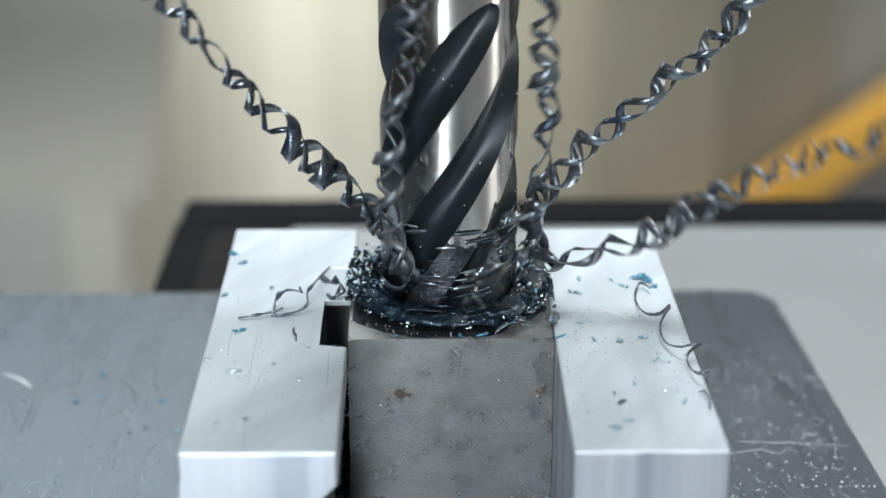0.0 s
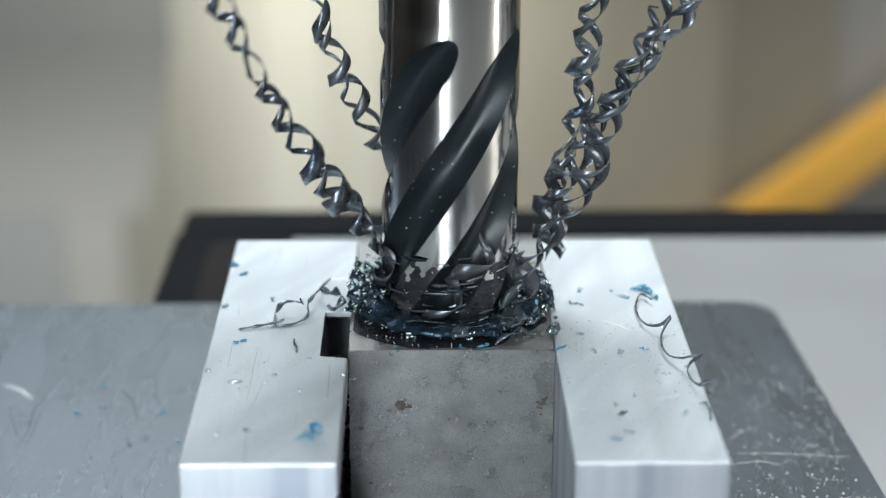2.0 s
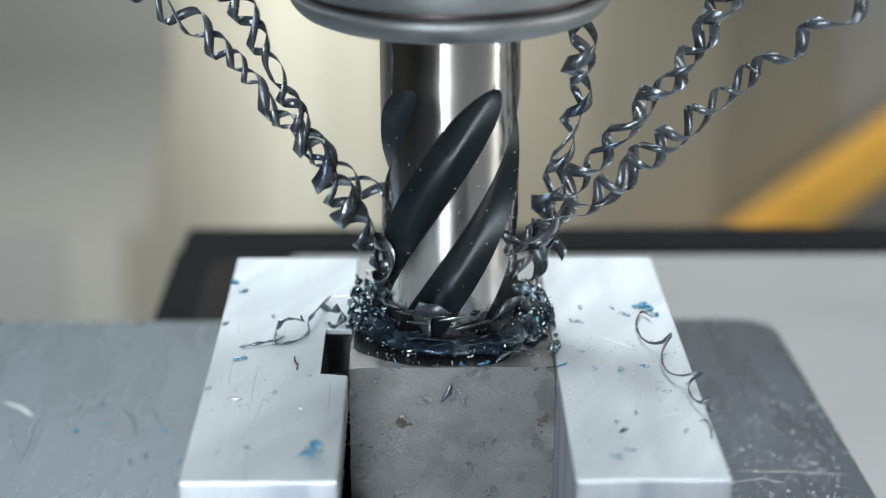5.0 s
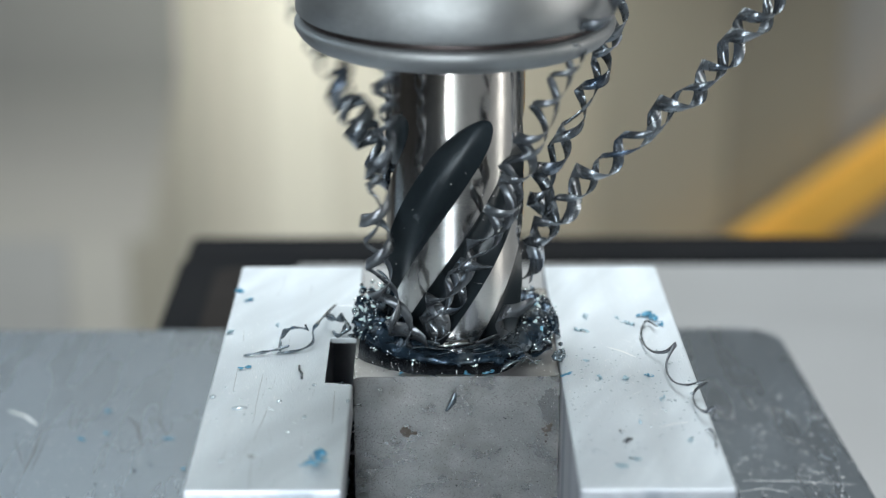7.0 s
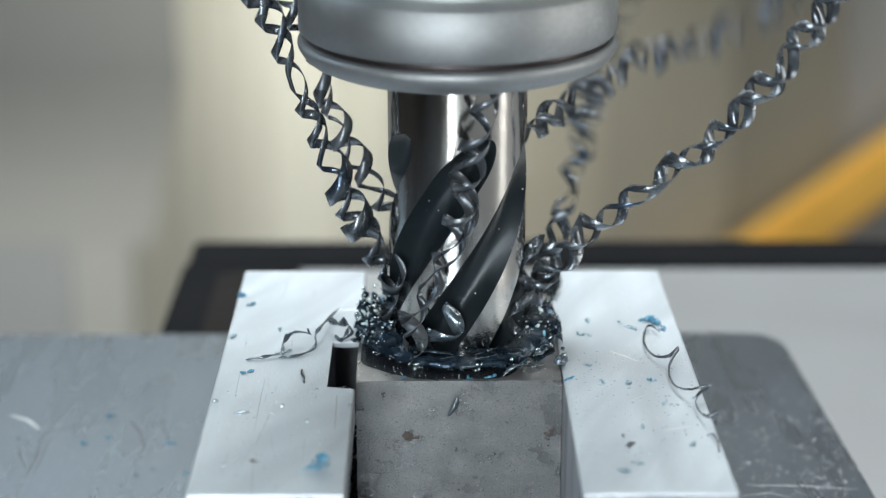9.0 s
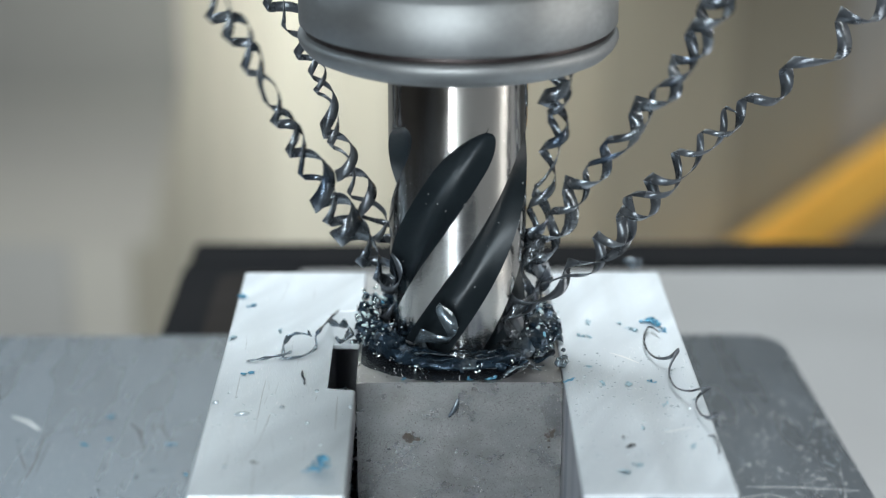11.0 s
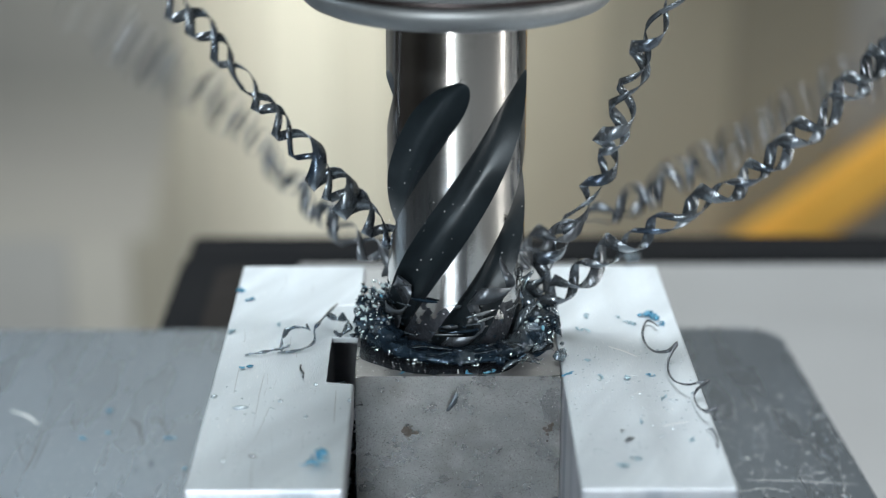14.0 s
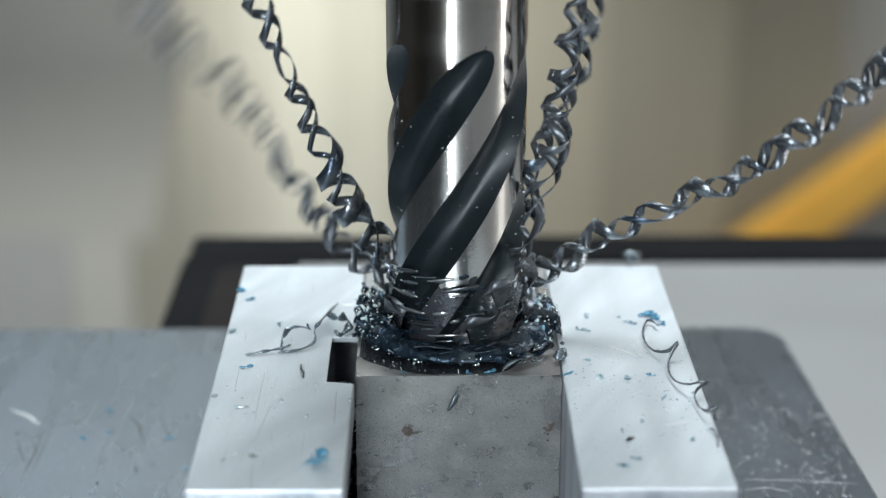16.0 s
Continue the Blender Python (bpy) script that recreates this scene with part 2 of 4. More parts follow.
def rounded(x0, x1, y0, y1, r, n=8):
    pts = []
    for cx, cy, a0 in ((x1 - r, y0 + r, -90), (x1 - r, y1 - r, 0), (x0 + r, y1 - r, 90), (x0 + r, y0 + r, 180)):
        for i in range(n + 1):
            a = radians(a0 + 90 * i / n)
            pts.append((cx + r * math.cos(a), cy + r * math.sin(a)))
    return pts


def build_setting():
    t = tagged(new("machine_table", mesh_of("machine_table", prism(rect(-0.0540, 0.40, -0.40, 0.1280), Z_TABLE - 0.03, Z_TABLE, 0.0008), TABLE)),
               "pale ground steel machine table under the vise", "table", kind="structure")
    part("saddle", prism(rect(-0.040, 0.36, -0.36, 0.10), -0.42, Z_TABLE - 0.0301), NUT_DARK, t, "dark cast base of the table")
    part("edge_strip", prism(rect(-0.0590, 0.40, 0.1284, 0.1455), Z_TABLE - 0.03, Z_TABLE + 0.0008, 0.002), RUBBER, t, "black rubber edge strip")
    part("side_strip", prism(rect(-0.0590, -0.0330, 0.0665, 0.1280), Z_TABLE + 0.0003, Z_TABLE + 0.0010, 0.0003), RUBBER, t, "black rubber side strip")
    part("strip_inlay", prism(rounded(-0.0505, -0.0360, 0.0720, 0.1220, 0.004), Z_TABLE + 0.0011, Z_TABLE + 0.0016, 0.0003), INLAY, t, "brownish black inlay of the side strip")
    tagged(new("vise_base", mesh_of("vise_base", prism([(x if x < 0 else x + 0.0014 - 0.0533 * y, y) for x, y in rounded(-0.16, 0.0636, -0.17, 0.0665, 0.0058)], Z_TABLE, Z_PLATE, 0.0004), PLATE)),
           "scratched grey steel base plate of the vise", "vise base", kind="structure")
    floor = tagged(new("ground", mesh_of("ground", prism(rect(-1.6, 1.6, -1.5, 0.86), -0.46, -0.42), SOOT)), "dark grey painted floor of the machine", "floor", kind="structure")
    # the back of the machine, far behind the cutter
    w = tagged(new("wall_back", mesh_of("wall_back", prism(rect(-1.6, 1.6, 0.8640, 0.90), -0.42, 1.3), GREY)), "cream, tan and grey sheet metal back wall, its brightness graded in the colours", "wall", kind="structure")
    # narrow sheets carry both the wall's colours and the light graded across it
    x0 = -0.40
    for x1, tone in GRADED_SHEETS:
        part("wall_sheet", prism(rect(x0 + 0.0004, x1 - 0.0004, 0.8600, 0.8636), -0.42, 0.9, 0.0006), tone, w, "upright sheet of the back wall, its tone graded for the light on it")
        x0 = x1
    # lapped grey plates added to paint the wall's shade, paler from one to the next
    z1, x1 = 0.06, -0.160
    for k, (z0, tone) in enumerate(WALL_FADE):
        part("fade_plate", prism(rect(-0.392, x1 - 0.004 * k, 0.8540 + 0.0009 * k, 0.8597), z0 + 0.0002, z1, 0.0006), tone, w, "lapped grey plate, one step of the shade painted on the wall")
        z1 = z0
    for nm, o in (("wall_left", rect(-1.64, -1.6, -1.5, 0.9)), ("wall_right", rect(1.6, 1.64, -1.5, 0.9)), ("wall_front", rect(-1.6, 1.6, -1.54, -1.5))):
        tagged(new(nm, mesh_of(nm, prism(o, -0.42, 1.3), DUSK if nm == "wall_front" else SOOT)), "dark grey sheet metal wall of the machine", "wall", kind="structure")
    tagged(new("ceiling", mesh_of("ceiling", prism(rect(-1.64, 1.64, -1.54, 0.9), 1.3, 1.34), GREY)), "grey sheet metal roof of the machine", "ceiling", kind="structure")
    # an added dark block, out of view: darkens the right plate's reflection, shades the wall
    h = thing("hanging_blocker", "unseen dark brown block, added to darken the plate's reflection and shade the wall", "machine housing")
    part("blocker_body", prism(rounded(0.130, 0.262, 0.790, 0.858, 0.02), 0.012, 0.80, 0.004), UMBER, h)
    part("blocker_lip", prism(rounded(0.126, 0.266, 0.786, 0.859, 0.02), 0.0, 0.0116, 0.003), UMBER, h, "lower rim of the added block")
    bar = thing("safety_bar", "yellow painted diagonal bar in front of the back wall", "bar")
    bm = bmesh.new()
    bmesh.ops.create_cube(bm, size=1, matrix=pose(0.2585, 0.838, -0.2550, 0, -38, 0) @ Matrix.Diagonal((0.36, 0.028, 0.031, 1)))
    bmesh.ops.bevel(bm, geom=list(bm.edges), offset=0.004, segments=2, affect="EDGES")
    part("bar", bm, YELLOW, bar)


build_setting()


def build_jaw(side):
    """One aluminium jaw; the one at -x has a square slot at its inner edge."""
    ob = thing("vise_jaw", "", "vise jaw", "vise jaws")
    if side < 0:
        x0, x1, y0, y1 = -0.0347, -0.0147, -0.0497, 0.0292
        outline = [(x0, y0), (x1, y0), (x1, -0.0176), (-0.0190, -0.0176), (-0.0190, 0.0120), (x1, 0.0120), (x1, y1), (x0, y1)]
        tagged(ob, "pale milled aluminium jaw with a square slot, chips on top")
    else:
        x0, x1, y0, y1 = 0.0148, 0.0345, -0.0497, 0.0292
        outline = [(x0, y0), (x1, y0), (x1 - 0.0011, y1), (x0, y1)]
        tagged(ob, "pale milled aluminium jaw, scratched, with chips on top")
    # upper block, and below it a foot that is chamfered back on the inner side
    me_ob = part("body", prism(outline, -0.0044 if side < 0 else Z_PLATE, 0.0, 0.00035, 2), [ALU, ALU_FACE], ob, "milled upper block")
    if side < 0:
        bm = bmesh.new()
        prof = [(x0, -0.0044), (x1, -0.0044), (x1 - 0.0022, -0.0066), (x1 - 0.0022, Z_PLATE), (x0, Z_PLATE)]
        a = [bm.verts.new((x, y0, z)) for x, z in prof]
        c = [bm.verts.new((x, -0.0177, z)) for x, z in prof]
        bm.faces.new(a)
        bm.faces.new(list(reversed(c)))
        for i in range(len(prof)):
            j = (i + 1) % len(prof)
            bm.faces.new((a[i], a[j], c[j], c[i]))
        part("foot", bm, ALU_FACE, ob, "chamfered lower part")
        part("rear_foot", prism(rect(x0, x1 - 0.0002, 0.0121, y1 - 0.0001), Z_PLATE, -0.0045), ALU_FACE, ob)
        part("web", prism(rect(x0, -0.0191, -0.0176, 0.0120), Z_PLATE, -0.0045), ALU_FACE, ob)
        part("slot_lip", prism(rect(-0.0189, x1, -0.0010, 0.0119), -0.0009, -0.00003, 0.0002), ALU, ob, "thin lip over the slot")
    for p in me_ob.data.polygons:
        p.material_index = 0 if p.normal.z > 0.5 else 1
    return ob


for s in (-1, 1):
    build_jaw(s)

TX, TY, TR = -0.0001, 0.0020, 0.0101


def build_workpiece():
    """Steel block with the round hole that the cutter has sunk into it."""
    ob = thing("workpiece", "grey ground steel block with dark pits clamped between the jaws", "steel block")
    bm = bmesh.new()
    n, r, x, y0, y1, zb, zh = 64, 0.01065, 0.0147, -0.0153, 0.0190, Z_PLATE + 0.0003, -0.017
    outer, inner = [], []
    for i in range(n):
        a = 2 * math.pi * (i + 0.5) / n
        c, s = math.cos(a), math.sin(a)
        k = min((x / abs(c)) if abs(c) > 1e-6 else 9, ((y1 - TY if s > 0 else TY - y0) / abs(s)) if abs(s) > 1e-6 else 9)
        outer.append((TX * 0 + c * k, TY + s * k))
        inner.append((TX + c * r, TY + s * r))
    corners = [(-x, y0), (x, y0), (x, y1), (-x, y1)]
    for cx, cy in corners:
        i = min(range(n), key=lambda j: (outer[j][0] - cx) ** 2 + (outer[j][1] - cy) ** 2)
        outer[i] = (cx, cy)
    vo = [bm.verts.new((*p, 0.0)) for p in outer]
    vi = [bm.verts.new((*p, 0.0)) for p in inner]
    vh = [bm.verts.new((*p, zh)) for p in inner]
    vb = [bm.verts.new((*p, zb)) for p in outer]
    for i in range(n):
        j = (i + 1) % n
        bm.faces.new((vo[i], vo[j], vi[j], vi[i])).material_index = 1
        bm.faces.new((vi[i], vi[j], vh[j], vh[i])).material_index = 1
        bm.faces.new((vo[j], vo[i], vb[i], vb[j]))
    bm.faces.new(vh).material_index = 1
    bm.faces.new(vb)
    es = [e for e in bm.edges if abs(e.verts[0].co.z) < 1e-6 and abs(e.verts[1].co.z) < 1e-6 and e.verts[0] in vo and e.verts[1] in vo]
    bmesh.ops.bevel(bm, geom=es, offset=0.00025, segments=2, affect="EDGES")
    part("block", bm, [STEEL, STEEL_TOP], ob)
    rnd = random.Random(3)
    for name, mt, count, words in (("pitting", PITTED, 2100, "dark pits and grain"), ("bright_grain", BURNISHED, 700, "fine bright grain")):
        bm = bmesh.new()
        for k in range(count):
            if mt is PITTED and k < 1150:
                px, pz = -0.0146 + 0.0062 * rnd.random() ** 1.5, -0.0225 + 0.0145 * rnd.random() ** 0.8
            else:
                px, pz = rnd.uniform(-0.0143, 0.0143), rnd.uniform(-0.0235, -0.0016)
            w, h = rnd.uniform(0.00003, 0.00012), rnd.uniform(0.000015, 0.00005)
            if mt is BURNISHED:
                px, w, h = 0.0142 - 0.0275 * rnd.random() ** 1.4, rnd.uniform(0.00002, 0.00005), rnd.uniform(0.00004, 0.00016)
            y = -0.015306 - 0.00000005 * k
            if pz > -0.0014:
                continue
            bm.faces.new([bm.verts.new((px + w * c, y, pz + h * d)) for c, d in ((-1, -0.3), (0.2, -1), (1, 0.2), (-0.1, 1))])
        part(name, bm, mt, ob, words)["kind"] = "stuff"
    spots = [(-0.0071 + rnd.gauss(0, 0.0004), -0.0087 + rnd.gauss(0, 0.00035), rnd.uniform(0.00010, 0.00034)) for _ in range(26)]
    spots += [(0.0129 + rnd.gauss(0, 0.0004), -0.0082 + rnd.gauss(0, 0.0007), rnd.uniform(0.00008, 0.00030)) for _ in range(16)]
    spots += [(rnd.uniform(-0.0140, 0.0140), rnd.uniform(-0.022, -0.003), rnd.uniform(0.00004, 0.00011)) for _ in range(40)]
    for k, (px, pz, r) in enumerate(spots):
        bm = bmesh.new()
        y = -0.01533 - 0.0000012 * k
        vs = [bm.verts.new((px + r * rnd.uniform(0.6, 1.3) * math.cos(a * 0.7), -0.01529, pz + r * rnd.uniform(0.6, 1.3) * math.sin(a * 0.7))) for a in range(9)]
        top = [bm.verts.new((v.co.x, y, v.co.z)) for v in vs]
        bm.faces.new(top)
        for i in range(9):
            bm.faces.new((vs[i], vs[(i + 1) % 9], top[(i + 1) % 9], top[i]))
        part("pit", bm, RUST, ob, "brown corrosion spot")
    return ob


build_workpiece()

# ---------------------------------------------------------------- the cutter and its holder
FLUTE_END, TWIST, NUT_Z = 0.0470, radians(3.75) * 1000, 0.0562


def build_end_mill():
    ob = thing("end_mill", "polished carbide end mill with five dark coated flutes", "milling cutter")
    bm = bmesh.new()
    na, z1 = 300, FLUTE_END + 0.0006
    # closer rings where the flutes run out
    levels = [0.040 * k / 200 for k in range(200)] + [0.040 + (z1 - 0.040) * k / 60 for k in range(61)]
    rings = []
    for z in levels:
        ring = []
        # run-out: the groove narrows and rises to the shank
        s = (FLUTE_END - z) / 0.006
        grow = 0.0 if s <= 0 else math.sqrt(max(0.0, 1 - (1 - min(1.0, s)) ** 2))
        w, half_pitch = 0.385 * (0.02 + 0.98 * grow), math.pi / 5
        for i in range(na):
            # the grid winds with the flutes, with one line on each lip; their upper ends lie at the front of the cutter
            flute, k = divmod(i, 60)
            k -= 30
            off = abs(k) / 20 * w if abs(k) <= 20 else w + (abs(k) - 20) / 10 * (half_pitch - w)
            turn = 2 * half_pitch * flute + math.copysign(off, k)
            a = turn - math.pi / 2 + TWIST * (z - FLUTE_END)
            r = TR - (0.0027 * grow * (1 - (off / w) ** 2.6) if abs(k) < 20 else 0.0)
            ring.append(bm.verts.new((r * math.cos(a), r * math.sin(a), z)))
        rings.append(ring)
    for a, b in zip(rings, rings[1:]):
        for i in range(na):
            j = (i + 1) % na
            f = bm.faces.new((a[i], a[j], b[j], b[i]))
            wet = 0.0125 + 0.0030 * noise.noise(Vector((b[i].co.x, b[i].co.y, b[i].co.z)) * 420) + 0.0012 * noise.noise(Vector((b[i].co.x, b[i].co.y, b[i].co.z)) * 900)
            f.material_index = 1 if -20 <= i % 60 - 30 < 20 else 2 if b[i].co.z < wet else 0
    bm.faces.new(list(reversed(rings[0])))
    for e in bm.edges:
        if len({f.material_index for f in e.link_faces}) > 1:
            e.smooth = False
    part("fluted_body", bm, [CHROME, GROOVE, OIL_BLACK], ob, "fluted cutting length", True)
    part("shank", lathe([(TR, z1 - 0.0002), (TR, NUT_Z + 0.01)], 128, False), CHROME, ob, "bright polished shank", True)
    # chips wound round the lower flutes
    rnd = random.Random(11)
    for k in range(120):
        bm = bmesh.new()
        z = 0.0008 + 0.0140 * rnd.random() ** 1.1
        a0, span, tilt, r = rnd.uniform(0, 6.28), rnd.uniform(0.12, 0.55), rnd.uniform(0.0, 0.18), TR + rnd.uniform(-0.0003, 0.0005)
        path, across, n = [], [], 9
        for i in range(n + 1):
            a = a0 + span * i / n
            path.append(Vector((r * math.cos(a), r * math.sin(a), z + TR * span * tilt * i / n)))
            across.append(Vector((0.3 * math.cos(a), 0.3 * math.sin(a), 1)))
        wd = rnd.uniform(0.0002, 0.0009)
        ribbon(bm, path, across, [wd * (0.3 + 0.7 * math.sin(math.pi * (i + 0.5) / (n + 1))) for i in range(n + 1)], 0.00008)
        part("wound_chip", bm, rnd.choice((CHIP_DARK, CHIP_DARK, NEST_OIL, CHIP_MID, CHIP_PALE)), ob, "thin chip wound round the flutes", True)
    # a dark wet coat of fine chips low on the lands
    coat = bmesh.new()
    for k in range(420):
        a, z, s = rnd.uniform(0, 6.283), 0.0005 + 0.0105 * rnd.random() ** 1.1, rnd.uniform(0.00010, 0.00030)
        bmesh.ops.create_icosphere(coat, subdivisions=1, radius=s, matrix=Matrix.Translation((TR * math.cos(a), TR * math.sin(a), z)) @ pose(0, 0, 0, 0, 0, math.degrees(a)) @ Matrix.Diagonal((0.35, 1.9, 0.6, 1)))
    part("chip_coat", coat, NEST_OIL, ob, "dark wet coat of fine chips", True)["kind"] = "stuff"
    # sparkle on the cutter, put in as white beads of oil
    bm = bmesh.new()
    for k in range(160):
        a, z, s = rnd.uniform(0, 6.283), 0.006 + 0.034 * rnd.random() ** 1.6, rnd.uniform(0.00004, 0.00011)
        bmesh.ops.create_icosphere(bm, subdivisions=1, radius=s, matrix=Matrix.Translation(((TR - 0.00002) * math.cos(a), (TR - 0.00002) * math.sin(a), z)))
    part("oil_glint_speckle", bm, OIL_GLINT, ob, "fine beads of oil, white for their glints", True)["kind"] = "stuff"
    return ob


def build_holder():
    ob = thing("tool_holder", "satin steel tool holder nut with a dark groove", "tool holder")
    z = NUT_Z
    part("nose_ring", lathe([(TR + 0.0002, z + 0.003), (TR + 0.0002, z + 0.0004), (0.0178, z), (0.0200, z + 0.0002), (0.0213, z + 0.0008), (0.0222, z + 0.0017),
                             (0.02265, z + 0.0024), (0.0228, z + 0.0029), (0.02275, z + 0.0034), (0.0222, z + 0.0037), (0.0215, z + 0.0038)], 128, False), NUT, ob, "chamfered lower rim", True)
    part("groove_ring", lathe([(0.0213, z + 0.0034), (0.0217, z + 0.0038), (0.0217, z + 0.0046), (0.0213, z + 0.005)], 128, False), NUT_DARK, ob, "dark groove", True)
    part("nut_body", lathe([(0.0212, z + 0.0044), (0.0221, z + 0.0046), (0.0226, z + 0.0051), (0.0226, z + 0.0116), (0.0223, z + 0.0119), (0.0214, z + 0.0128), (0.0212, z + 0.0131),
                            (0.0212, z + 0.030), (0.0206, z + 0.031)], 128, True), NUT, ob, "satin steel nut body", True)
    part("spindle", lathe([(0.0214, z + 0.0309), (0.030, z + 0.034), (0.030, z + 0.10), (0.042, z + 0.11), (0.042, z + 0.34)], 96, True), NUT, ob, "spindle nose", True)
    return ob


MILL, HOLDER = build_end_mill(), build_holder()


def build_flute_chip(k, length, radius, pitch, width, mt):
    """A broad curl that climbs in one flute, wound about the line of the flute from the block's top."""
    rnd = random.Random(300 + k)
    bm = bmesh.new()
    n, turns, ph = int(18 * length / pitch) + 8, length / pitch, rnd.uniform(0, 6.28)
    path, across, ws = [], [], []
    for i in range(n + 1):
        s = i / n
        h = 0.0004 + length * s
        a = 2 * math.pi * k / 5 - math.pi / 2 + TWIST * (h - FLUTE_END)
        out_, along = Vector((math.cos(a), math.sin(a), 0)), Vector((-math.sin(a), math.cos(a), 0))
        line = (along * TR * TWIST + Vector((0, 0, 1))).normalized()
        side = line.cross(out_)
        q = ph + turns * 2 * math.pi * s + 0.7 * noise.noise(Vector((3 * s, k, 0)))
        r = radius * (0.8 + 0.45 * noise.noise(Vector((4 * s, k * 3.3, 1))) + 0.25 * s)
        path.append(out_ * (TR + 0.0001 + 0.0014 * s * s) + Vector((0, 0, h)) + (out_ * (0.62 * math.cos(q)) + side * math.sin(q)) * r)
        across.append(line + out_ * (0.25 * math.cos(q)) + side * 0.3 * math.sin(2 * q))
        ws.append(width * (0.85 + 0.5 * noise.noise(Vector((5 * s, k, 9)))) * min(1, (1 - s) / 0.15 + 0.15))
    ribbon(bm, path, across, ws, 0.00007)
    return tagged(new("flute_chip", mesh_of("flute_chip", bm, mt, True)), "broad dark steel curl climbing in a flute of the cutter", "metal chip", "curls in the flutes")


FLUTE_CHIPS = [build_flute_chip(k, ln, r, p, w, m) for k, (ln, r, p, w, m) in enumerate((
    (0.0135, 0.0022, 0.0066, 0.0031, CHIP_MID), (0.0080, 0.0021, 0.0060, 0.0028, CHIP_DARK), (0.0150, 0.0021, 0.0070, 0.0030, CHIP),
    (0.0070, 0.0022, 0.0062, 0.0032, CHIP_MID), (0.0115, 0.0020, 0.0058, 0.0026, CHIP_MID)))]


# ---------------------------------------------------------------- swarf
def build_nest():
    """The oily heap of short curls round the hole."""
    rnd = random.Random(21)
    mass = bmesh.new()
    n, m = 160, 20
    rings = []
    for i in range(n):
        a = 2 * math.pi * i / n
        ring = []
        for j in range(m):
            b = 2 * math.pi * j / m
            r0, hr, hz = 0.0127, 0.0023, 0.0015 if math.sin(a) > -0.7 else 0.0009
            nz = noise.noise(Vector((math.cos(a) * 4, math.sin(a) * 4, 1.3 * math.cos(b)))) * 0.5 + noise.noise(Vector((math.cos(a) * 14, math.sin(a) * 14, 4 * math.sin(b)))) * 0.55
            r = r0 + hr * math.cos(b) * (1 + 0.35 * nz)
            z = 0.0003 + hz * (math.sin(b) + 0.9) * (1 + 0.8 * nz)
            ring.append(mass.verts.new((TX + r * math.cos(a), TY + r * math.sin(a), max(0.00005, z))))
        rings.append(ring)
    for i in range(n):
        for j in range(m):
            a, b = rings[i], rings[(i + 1) % n]
            mass.faces.new((a[j], b[j], b[(j + 1) % m], a[(j + 1) % m]))
    nest = tagged(new("chip_nest", mesh_of("chip_nest", mass, NEST_OIL, True)), "oily blue-black heap of steel chips round the hole", "swarf", kind="stuff")
    # broken, wet bits of curl: most on the heaps at the two sides
    for count, mt in ((50, CHIP_DARK), (60, NEST_OIL), (24, CHIP_BLUE), (30, CHIP_PALE)):
        bm = bmesh.new()
        for k in range(count):
            a = rnd.choice((0.15, math.pi - 0.25)) + rnd.gauss(0, 0.45) if rnd.random() < 0.78 else rnd.uniform(0, 2 * math.pi)
            r = rnd.uniform(0.0116, 0.0152)
            x, y = max(-0.0150, min(0.0152, TX + r * math.cos(a))), TY + r * math.sin(a)
            tall = 0.0042 if math.cos(a) < -0.72 else 0.0030 if math.cos(a) > 0.72 else 0.0018 if math.sin(a) > 0 else 0.0006
            z = 0.0004 + tall * rnd.random() ** 1.3
            small = mt in (CHIP_PALE, CHIP_BLUE)
            rad = rnd.uniform(0.0004, 0.0009) * (0.5 if small else 1.0)
            curl(bm, rnd, (x, y, z), (rnd.gauss(0, 1), rnd.gauss(0, 1), rnd.gauss(0, 0.7)), rad, rad * rnd.uniform(0.4, 1.2), rnd.uniform(0.3, 0.8),
                 rnd.uniform(0.0006, 0.0014) * (0.5 if small else 1.0), 0.00006, 18, 0.4)
        part("curls", bm, mt, nest, "", True)["kind"] = "stuff"
    # wet lumps under them
    lumps = bmesh.new()
    for k in range(70):
        a = (math.pi - 0.25 if k < 42 else 0.12) + rnd.gauss(0, 0.36)
        r, s = rnd.uniform(0.0122, 0.0145), rnd.uniform(0.0005, 0.0012)
        h = rnd.random() * (0.0036 if k < 42 else 0.0024)
        m = Matrix.Translation((max(-0.0146, min(0.0147, TX + r * math.cos(a))), TY + r * math.sin(a), h)) @ pose(0, 0, 0, rnd.uniform(0, 360), rnd.uniform(0, 360), 0) @ Matrix.Diagonal((1.3, 0.8, 0.7, 1))
        made = bmesh.ops.create_icosphere(lumps, subdivisions=2, radius=s, matrix=m)
        for v in made["verts"]:
            v.co += Vector((noise.noise(v.co * 1900), noise.noise(v.co * 1900 + Vector((5, 0, 0))), noise.noise(v.co * 1900 + Vector((0, 7, 0))))) * s * 0.7
            v.co.z = max(v.co.z, 0.00003)
    part("wet_lumps", lumps, NEST_OIL, nest, "wet blue-black lumps of packed chips", True)["kind"] = "stuff"
    # flat chips swept round the hole
    for k in range(34):
        bm = bmesh.new()
        a0, span, r, n = rnd.uniform(0, 6.283) if k < 16 else rnd.uniform(-2.4, -0.3), rnd.uniform(0.25, 1.1), rnd.uniform(0.0109, 0.0150), 14
        z, rise = rnd.uniform(0.0003, 0.0016), rnd.uniform(-0.0002, 0.0009)
        path, across = [], []
        for i in range(n + 1):
            s = i / n
            a, rr = a0 + span * s, r + 0.0012 * math.sin(3 * s + k) * s
